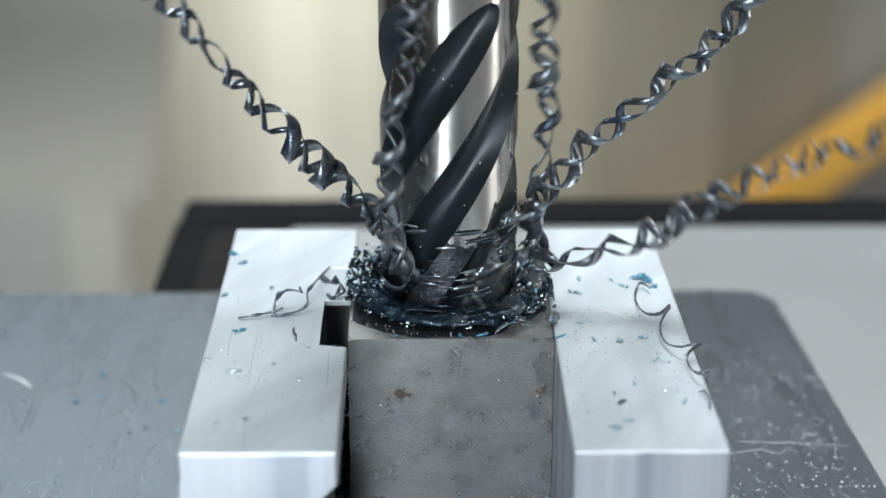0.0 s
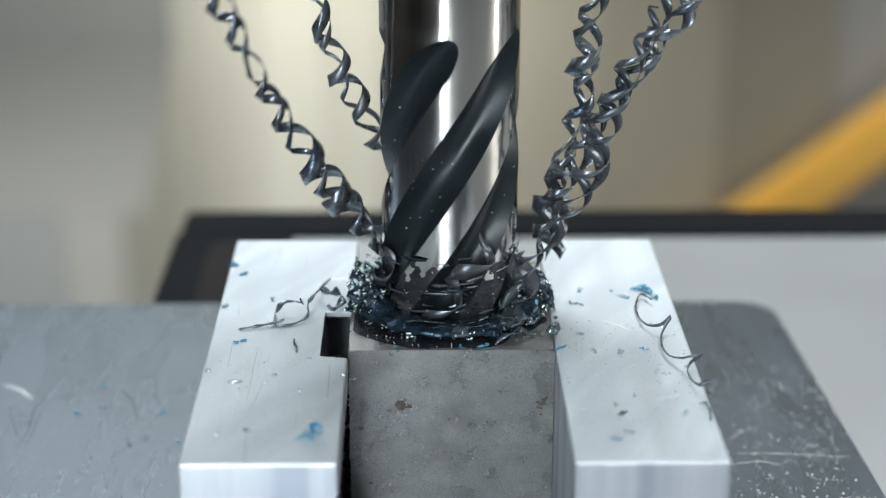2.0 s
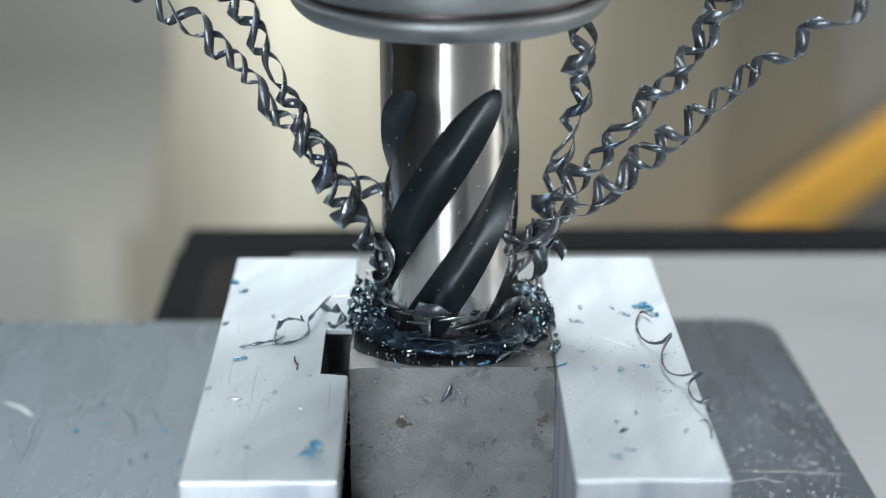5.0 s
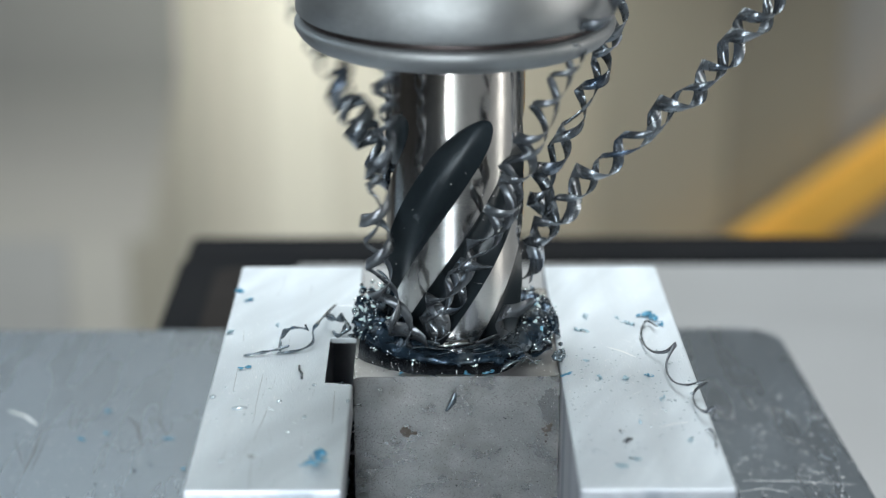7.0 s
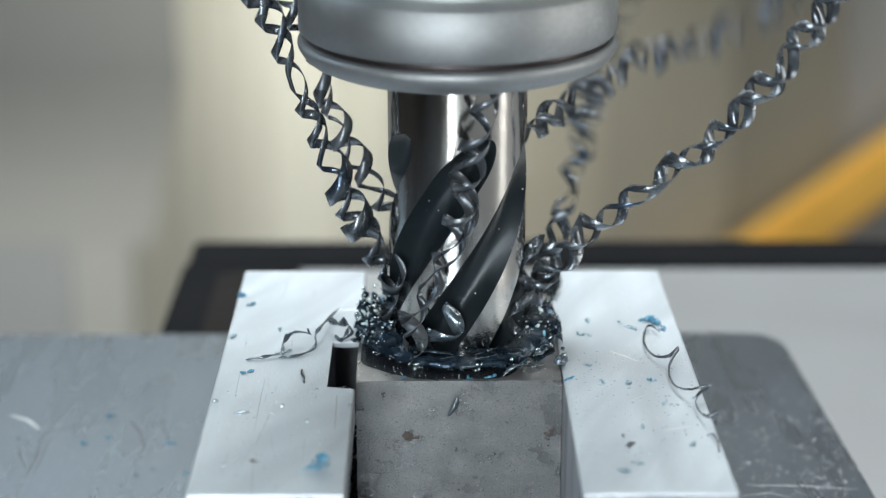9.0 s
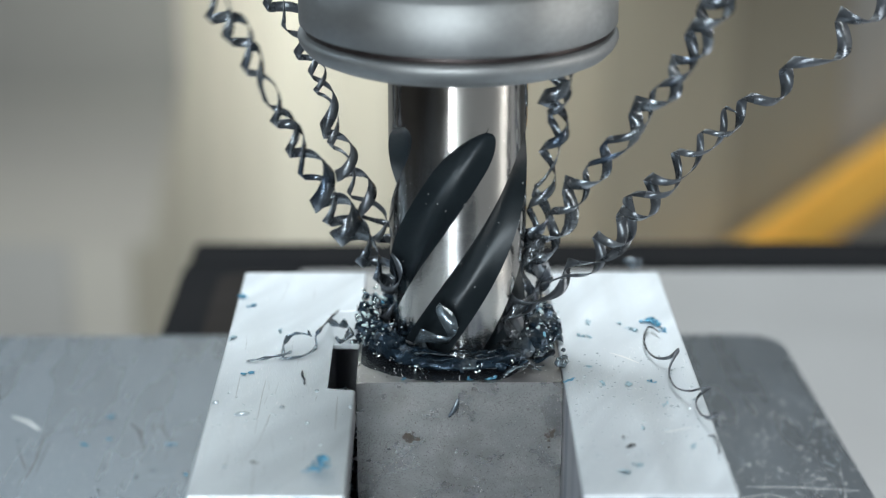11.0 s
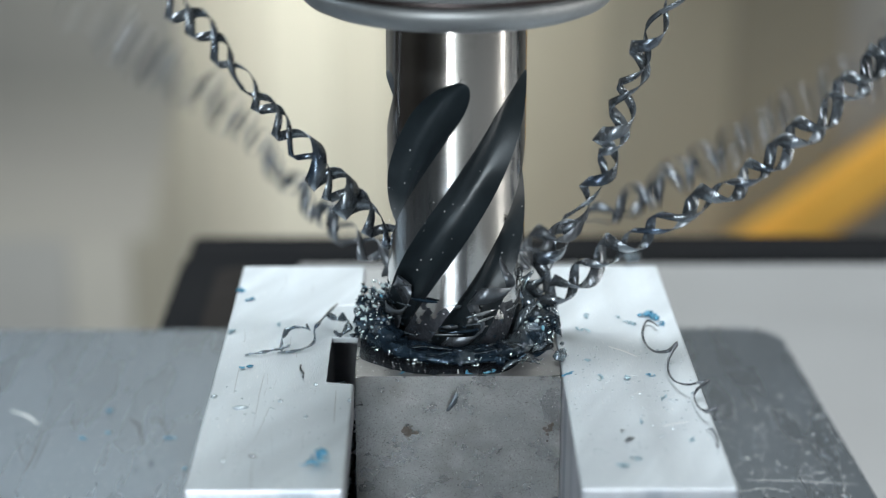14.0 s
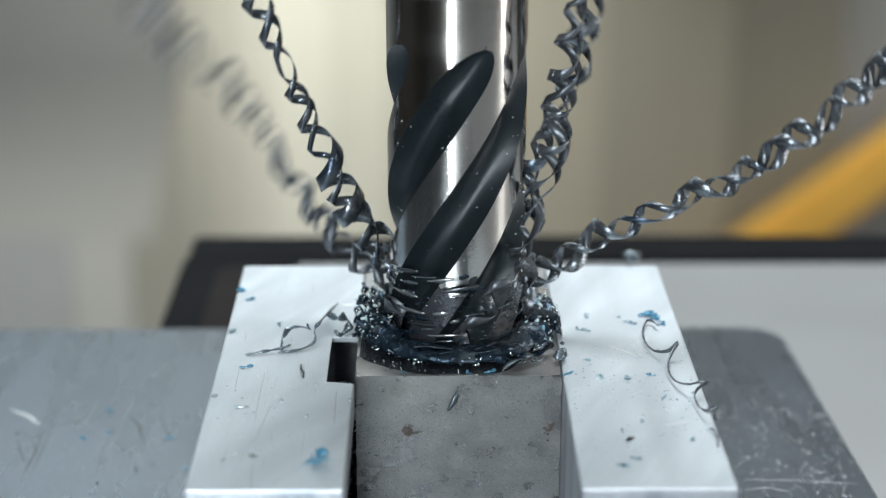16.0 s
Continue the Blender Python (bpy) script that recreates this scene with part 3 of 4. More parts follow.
            path.append(Vector((max(-0.0148, min(0.0150, TX + rr * math.cos(a))), max(-0.0150, TY + rr * math.sin(a)), max(0.0002, z + rise * s + 0.0002 * math.sin(9 * s + k)))))
            across.append(Vector((math.cos(a), math.sin(a), 0.5 * math.sin(5 * s + k) + 0.4)))
        wd = rnd.uniform(0.0007, 0.0016)
        ribbon(bm, path, across, [wd * (0.25 + 0.75 * math.sin(math.pi * (i + 0.5) / (n + 1))) for i in range(n + 1)], 0.00006)
        part("swept_chip", bm, rnd.choice((NEST_OIL, NEST_OIL, CHIP_DARK, CHIP_DARK, CHIP)), nest, "flat chip swept round the hole", True)
    # wavy wet ribbons pushed out over the block's front corner
    for k in range(9):
        bm = bmesh.new()
        x, y, ln, n = rnd.uniform(0.0075, 0.0125), rnd.uniform(-0.0128, -0.0070), rnd.uniform(0.003, 0.0055), 16
        turn = radians(rnd.gauss(28, 16))
        path, across = [], []
        for i in range(n + 1):
            s = i / n - 0.5
            wave = 0.0004 * math.sin(9 * s + k)
            path.append(Vector((min(0.0156, x + ln * s * math.cos(turn) - wave * math.sin(turn)), y + ln * s * math.sin(turn) + wave * math.cos(turn), 0.0007 + 0.0005 * math.sin(7 * s + 2 * k) + 0.0003 * (k % 3))))
            across.append(Vector((-math.sin(turn), math.cos(turn), 0.6 * math.sin(6 * s + k))))
        wd = rnd.uniform(0.0005, 0.0011)
        ribbon(bm, path, across, [wd * (0.3 + 0.7 * math.sin(math.pi * (i + 0.5) / (n + 1))) for i in range(n + 1)], 0.00007)
        part("wavy_chip", bm, rnd.choice((NEST_OIL, CHIP_DARK, CHIP)), nest, "wavy oily ribbon at the corner", True)
    knob = bmesh.new()
    for k in range(14):
        made = bmesh.ops.create_icosphere(knob, subdivisions=2, radius=rnd.uniform(0.0003, 0.0006), matrix=Matrix.Translation((0.0150 + rnd.gauss(0, 0.0003), -0.0098 + rnd.gauss(0, 0.0009), 0.0006 + rnd.uniform(0, 0.0008))))
        for v in made["verts"]:
            v.co += Vector((noise.noise(v.co * 2600), noise.noise(v.co * 2600 + Vector((5, 0, 0))), 0)) * 0.0003
    part("corner_clump", knob, CHIP_DARK, nest, "wet clump of chips at the corner", True)["kind"] = "stuff"
    beads_low = bmesh.new()
    # beads of oil on the heap, white for their glints, thickest at the block's corners
    beads = bmesh.new()
    for k in range(200):
        a = rnd.choice((0.0, math.pi)) + rnd.gauss(0, 0.6) if k < 180 else rnd.uniform(0, 2 * math.pi)
        r = rnd.uniform(0.0115, 0.0152)
        x, y = max(-0.0148, min(0.0152, TX + r * math.cos(a))), TY + r * math.sin(a)
        s = rnd.uniform(0.00005, 0.00012) if k % 6 else rnd.uniform(0.00012, 0.00025)
        z = 0.0004 + (0.0046 if abs(math.cos(a)) > 0.72 else 0.0012) * rnd.random()
        bmesh.ops.create_icosphere(beads, subdivisions=1, radius=s, matrix=Matrix.Translation((x, y, z)))
    part("oil_beads", beads, OIL_GLINT, nest, "beads of oil painted white for their glints", True)["kind"] = "stuff"
    # glints of the wet chips, put in as bright and pale bits
    glints, drops = bmesh.new(), bmesh.new()
    for k in range(520):
        a = (rnd.gauss(math.pi - 0.2, 0.42) if k < 210 else rnd.gauss(0.15, 0.40) if k < 320 else rnd.gauss(-0.75, 0.30) if k < 380 else rnd.uniform(-2.8, -0.4))
        r = rnd.uniform(0.0118, 0.0155)
        h = 0.0048 if k < 210 else 0.0036 if k < 320 else 0.0012
        s = rnd.uniform(0.00010, 0.00042) if k % 3 else rnd.uniform(0.00006, 0.00015)
        m = Matrix.Translation((max(-0.0152, min(0.0156, TX + r * math.cos(a))), max(-0.0146, TY + r * math.sin(a)), 0.0003 + h * rnd.random())) @ pose(0, 0, 0, rnd.uniform(0, 180), rnd.uniform(0, 180), 0) @ Matrix.Diagonal((1.5, 0.8, 0.5, 1))
        bmesh.ops.create_icosphere(glints if k % 5 < 2 or k > 320 else drops, subdivisions=1, radius=s, matrix=m)
    part("glint_drops", drops, CYAN_GLINT, nest, "pale drops put in as glints among the chips", True)["kind"] = "stuff"
    part("chip_glints", glints, GLINT, nest, "bright bits put in as glints on the wet chips", True)["kind"] = "stuff"
    for k in range(70):
        x = rnd.choice((-0.0145, 0.0145, 0.0)) * (1 - 0.9 * rnd.random() ** 1.5)
        bmesh.ops.create_icosphere(beads_low, subdivisions=1, radius=rnd.uniform(0.00004, 0.00009), matrix=Matrix.Translation((x, rnd.uniform(-0.0149, -0.0095) if abs(x) > 0.007 else rnd.uniform(-0.0149, -0.0135), 0.0002)))
    part("fine_beads", beads_low, OIL_GLINT, nest, "fine beads of oil on the block's edge, painted white as glints", True)["kind"] = "stuff"
    # the film of black oil on the block
    film = bmesh.new()
    n = 72
    ring_in, ring_out = [], []
    for i in range(n):
        a = 2 * math.pi * i / n
        wob = 1 + 0.03 * noise.noise(Vector((3 * math.cos(a), 3 * math.sin(a), 5))) + 0.012 * noise.noise(Vector((12 * math.cos(a), 12 * math.sin(a), 9)))
        reach = 0.0178 - 0.0030 * math.exp(-((math.remainder(a, 2 * math.pi) + 0.75) / 0.35) ** 2)
        px, py = reach * wob * math.cos(a), reach * wob * math.sin(a)
        ring_out.append(film.verts.new((max(-0.0143, min(0.0143, TX + px)), max(-0.0147 + 0.010 * abs(wob - 1), TY + py), 0.00003)))
        ring_in.append(film.verts.new((TX + 0.0108 * math.cos(a), TY + 0.0108 * math.sin(a), 0.00018)))
    for i in range(n):
        film.faces.new((ring_out[i], ring_out[(i + 1) % n], ring_in[(i + 1) % n], ring_in[i]))
    part("oil_film", film, OIL_BLACK, nest, "black oily film", True)


build_nest()


def build_strand(seed, length, radius, pitch, width, bend, mt, second=0.0, reach=1.0, group="coiled chips at the cutter"):
    """A long coiled chip along +x from its root, a wide band in open turns with, up to reach, a second band
    of that share of its width wound against it; the root droops."""
    rnd = random.Random(seed)
    ob = thing("coiled_chip", "long coiled blue-grey steel chip thrown off the cutter", "metal chip", group)
    turns = length / pitch
    n = int(turns * 36)
    ph, w1, w2 = rnd.uniform(0, 6.28), rnd.uniform(0, 6.28), rnd.uniform(0, 6.28)
    for band in range(2 if second else 1):
        bm = bmesh.new()
        path, across, ws = [], [], []
        last = reach if band else 1.0
        for i in range(int(n * last) + 1):
            s = i / n
            x = -0.008 + length * s
            q = s * turns
            n1, n2, n3 = (noise.noise(Vector((q * f, seed * 3.1 + band * 7.7, f))) for f in (0.9, 1.3, 0.45))
            a = ph + math.pi * band + turns * 2 * math.pi * s + 2.0 * n1 + 0.6 * math.sin(9 * s + w2)
            r = radius * (1 + 0.6 * n2 + 0.2 * math.sin(13 * s + w1 + band)) * (0.75 + 0.25 * min(1, 5 * s))
            cz = bend * (x / 0.07) ** 2 * 0.012 + 0.0011 * math.sin(11 * s + w1)
            if x < 0:
                cz -= 0.5 * (x / 0.008) ** 2 * 0.006
            cy = 0.0010 * math.sin(8 * s + w2)
            o = Vector((0.25 * math.cos(a), math.cos(a), math.sin(a)))
            path.append(Vector((x, cy, cz)) + o * r)
            across.append(Vector((1, -0.2, 0)) + Vector((0, math.cos(a), math.sin(a))) * (0.2 + 1.1 * n3))
            ws.append(width * (second if band else 1.0) * (0.95 + 0.75 * n2) * min(1.0, (last - s) / 0.07 + 0.1))
        ribbon(bm, path, across, ws, 0.00008)
        part("inner_band" if band else "outer_band", bm, mt, ob, "", True)
    return ob



STRANDS = {
    "L1": build_strand(5, 0.085, 0.00180, 0.0082, 0.00200, 0.3, CHIP, 0.8, 0.9),
    "L2": build_strand(6, 0.070, 0.00175, 0.0078, 0.00185, -0.3, CHIP_MID, 0.8, 0.9),
    "R1": build_strand(7, 0.070, 0.00160, 0.0088, 0.00200, -0.2, CHIP, 0.9, 0.95),
    "R2": build_strand(8, 0.095, 0.00175, 0.0092, 0.00215, 0.2, CHIP, 0.95, 0.97),
    "R3": build_strand(9, 0.080, 0.00180, 0.0086, 0.00185, 0.3, CHIP_MID, 0.8, 0.6),
}
BACK_STRAND = build_strand(12, 0.082, 0.00190, 0.0085, 0.00190, 0.2, CHIP_MID, 0.8, 0.9)


# ---------------------------------------------------------------- loose chips, oil drops and scratches
def flake(bm, rnd, size, flat=0.5):
    """A crumpled scrap of swarf of about that size, lying on z = 0."""
    for k in range(rnd.choice((2, 3, 4))):
        rad = size * rnd.uniform(0.18, 0.38)
        curl(bm, rnd, (rnd.uniform(-0.3, 0.3) * size, rnd.uniform(-0.3, 0.3) * size, rad * flat + 0.0001), (rnd.gauss(0, 1), rnd.gauss(0, 1), rnd.gauss(0, 0.3)), rad, rad, rnd.uniform(0.5, 1.2),
             size * rnd.uniform(0.2, 0.4), 0.00005, 9, 0.3)
    bmesh.ops.scale(bm, vec=(1.25, 0.7, 0.3), verts=bm.verts)
    low = min(v.co.z for v in bm.verts)
    bmesh.ops.translate(bm, verts=bm.verts, vec=(0, 0, -low + 0.00002))


def drop_mesh(bm, sx, sy, h):
    n, rings = 12, []
    for k, (q, z) in enumerate(((1.0, 0.0), (0.92, 0.45), (0.62, 0.85))):
        rings.append([bm.verts.new((sx * q * math.cos(2 * math.pi * i / n), sy * q * math.sin(2 * math.pi * i / n), h * z)) for i in range(n)])
    for a, b in zip(rings, rings[1:]):
        for i in range(n):
            bm.faces.new((a[i], a[(i + 1) % n], b[(i + 1) % n], b[i]))
    top = bm.verts.new((0, 0, h))
    for i in range(n):
        bm.faces.new((rings[-1][i], rings[-1][(i + 1) % n], top))


def lay(name, bm, mt, x, y, z, turn, label, category, group=""):
    ob = new(name, mesh_of(name, bm, mt, True))
    ob.matrix_world = pose(x, y, z, 0, 0, turn)
    return tagged(ob, label, category, group)


CRUMB = random.Random(41)
# x, y, size in mm; kind: b blue, d dark, p pale
for x, y, s, kind in (
    (-30.5, -12.3, 1.6, "b"), (-33.9, 17.5, 2.0, "b"), (-32.2, 13.9, 1.4, "b"), (-26.8, 3.7, 1.4, "s"), (-33.8, 0.9, 1.4, "s"),
    (29.3, 6.9, 2.4, "b"), (30.4, 6.0, 2.0, "b"), (31.5, 3.3, 1.8, "b"), (27.1, -15.2, 1.2, "b"), (22.3, -36.1, 1.4, "d"),
    (30.4, -36.0, 1.2, "s"), (20.2, -15.8, 1.5, "s"), (15.4, -14.9, 1.5, "b"), (26.5, 3.8, 1.5, "s"), (24.5, -30.4, 1.2, "s"), (21.6, -33.3, 1.0, "p"),
    (18.9, -10.2, 1.0, "s"), (20.7, -43.3, 1.2, "s"), (22.8, -41.5, 1.2, "s"), (20.0, 6.6, 1.3, "s"), (28.2, -23.0, 1.1, "s"), (24.0, -16.4, 1.4, "s"), (18.6, 1.2, 1.6, "s"), (24.6, 6.4, 1.4, "s"),
    (-26.8, -40.6, 1.0, "p"),
):
    bm = bmesh.new()
    flake(bm, CRUMB, s / 1000)
    mt, word = {"b": (CHIP_BLUE, "bright blue"), "d": (CHIP_MID, "dull grey"), "p": (CHIP_PALE, "pale"), "s": (CHIP_SKY, "pale blue")}[kind]
    lay("chip_crumb", bm, mt, x / 1000, y / 1000, 0.0, CRUMB.uniform(0, 360), word + " scrap of swarf lying on the aluminium jaw", "metal chip", "scraps on the jaws")
for x, y, s in ((-8.1, -14.8, 1.1), (1.6, -14.8, 1.3), (4.6, -14.5, 1.6)):
    bm = bmesh.new()
    flake(bm, CRUMB, s / 1000)
    lay("chip_crumb", bm, CHIP_BLUE, x / 1000, y / 1000, 0.0001, CRUMB.uniform(0, 360), "blue scrap of swarf on the steel block's edge", "metal chip", "scraps on the block")
for x, y, s, kind in (
    (-61.6, 20.0, 1.1, "b"), (-47.0, 19.9, 1.1, "b"), (-58.8, 30.2, 1.3, "b"), (-57.7, 22.1, 0.9, "b"), (-51.2, 8.8, 0.9, "d"), (-48.8, 10.8, 0.7, "d"),
    (-56.4, 3.8, 0.6, "d"), (-72.6, 21.6, 0.7, "d"), (-43.3, 9.1, 0.6, "b"), (56.5, 6.1, 0.7, "d"),
):
    bm = bmesh.new()
    flake(bm, CRUMB, s / 1000)
    lay("chip_crumb", bm, CHIP_BLUE if kind == "b" else CHIP_DARK, x / 1000, y / 1000, Z_PLATE, CRUMB.uniform(0, 360), "small scrap of swarf on the steel base plate", "metal chip", "scraps on the plate")
for x, y, sx, sy in (
    (-33.9, -22.0, 0.45, 0.60), (-29.9, -25.7, 1.15, 0.60), (-24.6, -23.6, 0.38, 0.50), (-20.8, -28.6, 0.35, 0.40), (-20.1, -18.2, 0.35, 0.30), (-15.1, -23.5, 0.30, 0.40),
    (-30.7, -41.7, 0.30, 0.30), (32.7, -21.4, 0.40, 0.40),
):
    bm = bmesh.new()
    drop_mesh(bm, sx / 1000, sy / 1000, 0.00025)
    lay("oil_drop", bm, OIL_CLEAR, x / 1000, y / 1000, 0.00001, CRUMB.uniform(-15, 15), "clear drop of cutting oil on the aluminium jaw", "oil drop", "oil drops")


def strip(name, pts, z, width, mt, parent_label, dark=True):
    """A shallow scratch or smear: a hair-thin band on a surface."""
    bm = bmesh.new()
    path = [Vector((x / 1000, y / 1000, z + 0.00001)) for x, y in pts]
    fine = []
    for a, c in zip(path, path[1:]):
        fine += [a.lerp(c, k / 6) for k in range(6)]
    fine.append(path[-1])
    across = []
    for i, p in enumerate(fine):
        t = fine[min(i + 1, len(fine) - 1)] - fine[max(0, i - 1)]
        across.append(Vector((-t.y, t.x, 0)))
    n = len(fine)
    ribbon(bm, fine, across, [width * (0.25 + 0.75 * math.sin(math.pi * (i + 0.5) / n)) for i in range(n)], 0.00002)
    return tagged(new(name, mesh_of(name, bm, mt)), parent_label, "scratch", "scratches and smears", "stuff")


strip("scratch", [(22.4, -4.8), (24.4, -6.5), (26.2, -8.6)], 0.0, 0.00035, SHINE, "pale smear on the jaw")
strip("scratch", [(27.1, -31.8), (29.0, -30.9), (30.9, -30.2)], 0.0, 0.00020, SHINE, "bright scratch on the jaw")
strip("scratch", [(-31.3, -20.9), (-31.4, -12.2)], 0.0, 0.00009, SCRATCH, "dark scratch on the jaw")
strip("scratch", [(-27.6, -31.7), (-27.7, -20.0), (-27.6, -14.3)], 0.0, 0.00009, SCRATCH, "dark scratch on the jaw")
strip("scratch", [(-27.1, -36.0), (-26.2, -28.2), (-26.0, -25.6)], 0.0, 0.00009, SCRATCH, "dark scratch on the jaw")
strip("scratch", [(-26.3, -50.2), (-26.9, -40.9)], 0.0, 0.00009, SCRATCH, "dark scratch on the jaw")
strip("scratch", [(-16.9, -30.9), (-17.1, -20.1)], 0.0, 0.00015, SCRATCH, "dark scratch on the jaw")
strip("scratch", [(-75.8, 31.0), (-72.4, 28.8), (-69.8, 25.4)], Z_PLATE, 0.00055, SHINE, "pale smear on the steel plate")
strip("scratch", [(-68.7, 24.3), (-68.2, 14.9), (-68.5, 7.9)], Z_PLATE, 0.00040, SMEAR, "dark smear on the steel plate")
strip("scratch", [(-72.5, 20.1), (-69.2, 10.9)], Z_PLATE, 0.00025, SMEAR, "dark smear on the steel plate")
strip("scratch", [(-67.3, 22.2), (-67.4, 8.9)], Z_PLATE, 0.00025, SMEAR, "dark smear on the steel plate")
strip("scratch", [(-55.3, 28.6), (-52.9, 24.9), (-51.1, 17.5)], Z_PLATE, 0.00050, SMEAR, "dark curved smear on the steel plate")
strip("scratch", [(-51.8, 26.4), (-49.7, 27.5), (-47.4, 21.0)], Z_PLATE, 0.00035, SMEAR, "dark curved smear on the steel plate")
strip("scratch", [(-68.1, 23.7), (-62.6, 27.6), (-56.6, 28.6)], Z_PLATE, 0.00030, SMEAR, "dark smear on the steel plate")
strip("scratch", [(45.5, 4.6), (54.4, 4.2), (63.0, 3.0)], Z_PLATE, 0.00015, SHINE, "bright scratch on the steel plate")
strip("scratch", [(43.1, 0.5), (48.6, 2.0), (51.9, 0.4)], Z_PLATE, 0.00012, SHINE, "bright scratch on the steel plate")


# fine milling marks and specks of oil, strewn
def strew(name, label, region, count, mt, seed, kind):
    rnd = random.Random(seed)
    bm = bmesh.new()
    x0, x1, y0, y1, z = region
    for k in range(count):
        x, y = rnd.uniform(x0, x1), rnd.uniform(y0, y1)
        if kind == "specks":
            sub = bmesh.new()
            s = rnd.uniform(0.00006, 0.00022)
            drop_mesh(sub, s, s * rnd.uniform(0.5, 1), s * 0.5)
            me = bpy.data.meshes.new("speck")
            bmesh.ops.translate(sub, verts=sub.verts, vec=(x, y, z))
            sub.to_mesh(me)
            sub.free()
            bm.from_mesh(me)
            bpy.data.meshes.remove(me)
        else:
            a = rnd.gauss(1.57, 0.06) if kind == "lengthwise" else rnd.gauss(0.9, 0.9)
            ln, w = rnd.uniform(0.001, 0.008) if kind == "lengthwise" else rnd.uniform(0.0006, 0.004), rnd.uniform(0.00003, 0.00008)
            d = Vector((math.cos(a), math.sin(a), 0)) * ln / 2
            if not (y0 < y - abs(d.y) and y + abs(d.y) < y1 and x0 < x - abs(d.x) and x + abs(d.x) < x1):
                continue
            p = Vector((x, y, z + 0.000012))
            o = Vector((-d.y, d.x, 0)).normalized() * w / 2
            bm.faces.new([bm.verts.new(v) for v in (p - d - o * 0.3, p - d + o * 0.3, p + o, p + d + o * 0.2, p + d - o * 0.2, p - o)])
    return tagged(new(name, mesh_of(name, bm, mt)), label, "scratch" if kind != "specks" else "oil", kind="stuff")


LJ, RJ = (-0.0342, -0.0194, -0.0490, 0.0285, 0.0), (0.0152, 0.0340, -0.0490, 0.0285, 0.0)
strew("milling_marks", "fine dark marks along the aluminium jaw", LJ, 24, SCRATCH, 61, "lengthwise")
strew("milling_marks", "fine bright marks along the aluminium jaw", RJ, 60, SHINE, 62, "any")
strew("oil_specks", "tiny drops of oil on the aluminium jaw", (-0.0340, -0.0160, -0.0480, -0.0180, 0.0), 90, OIL_CLEAR, 63, "specks")
strew("oil_specks", "tiny drops of oil on the aluminium jaw", (0.0155, 0.0335, -0.0400, -0.0050, 0.0), 190, OIL_CLEAR, 64, "specks")
strew("plate_scratches", "bright scratches on the dark steel plate", (0.0360, 0.0630, -0.0400, 0.0340, Z_PLATE), 150, SCUFF, 65, "any")
strew("plate_specks", "fine pale specks and nicks on the dark steel plate", (0.0360, 0.0640, -0.0450, 0.0400, Z_PLATE), 420, SCUFF, 68, "specks")
strew("oil_specks", "tiny drops of oil on the steel plate", (0.0360, 0.0630, -0.0300, 0.0500, Z_PLATE), 210, OIL_CLEAR, 66, "specks")
strew("plate_scratches", "dark scratches on the grey steel plate", (-0.0950, -0.0370, -0.0350, 0.0300, Z_PLATE), 60, SMEAR, 67, "any")


def bent_wire(label, strands, mt):
    """A thin loose chip on a jaw: strands of (x, y, z in mm), width in mm, rounded between their points."""
    bm = bmesh.new()
    for width, pts in strands:
        v = [Vector(p) / 1000 for p in pts]
        path = []
        for i in range(len(v) - 1):
            p0, p1, p2, p3 = v[max(0, i - 1)], v[i], v[i + 1], v[min(len(v) - 1, i + 2)]
            for k in range(7):
                s = k / 7
                path.append(0.5 * (2 * p1 + (p2 - p0) * s + (2 * p0 - 5 * p1 + 4 * p2 - p3) * s * s + (3 * p1 - p0 - 3 * p2 + p3) * s ** 3))
        path.append(v[-1])
        n = len(path)
        across = [Vector((math.cos(5 * i / n), 0.5, 0.9 + math.sin(7 * i / n))) for i in range(n)]
        ribbon(bm, path, across, [width / 1000 * (0.7 + 0.35 * math.sin(23 * i / n)) * min(1, 5 * min(i, n - 1 - i) / n + 0.3) for i in range(n)], 0.00022)
    low = min(v.co.z for v in bm.verts)
    bmesh.ops.translate(bm, verts=bm.verts, vec=(0, 0, 0.00002 - low))
    return tagged(new("curled_chip", mesh_of("curled_chip", bm, mt, True)), label, "metal chip", "curled chips on the jaws")


bent_wire("thin grey wire-like chip curled over the jaw's edge", [(0.60, [
    (30.3, 1.0, 0.8), (29.3, 3.6, 0.6), (28.4, 2.2, 0.6), (27.7, -1.4, 0.5), (27.8, -5.5, 0.6), (28.7, -8.8, 0.9), (30.3, -10.3, 1.6), (31.8, -9.4, 2.4), (31.0, -10.7, 1.8),
    (30.1, -12.9, 1.0), (29.9, -16.3, 0.7), (30.5, -19.6, 0.9), (32.0, -21.9, 1.6), (34.4, -22.4, 2.4), (32.9, -23.4, 1.6), (32.3, -24.6, 0.9), (32.5, -27.4, 0.8), (33.2, -30.0, 1.3),
    (34.5, -30.2, 2.0), (34.1, -31.0, 0.8), (34.9, -32.5, 1.0)]), (0.30, [(32.7, -33.5, 0.2), (33.4, -33.8, 0.5), (33.8, -35.9, 0.3), (33.5, -38.4, 0.1)])], CHIP_MID)
bent_wire("short dark sliver lying on the aluminium jaw", [(0.45, [(-22.6, -11.6, 0.1), (-22.5, -13.4, 0.3), (-22.1, -14.6, 0.2), (-22.0, -16.2, 0.1)])], CHIP_MID)
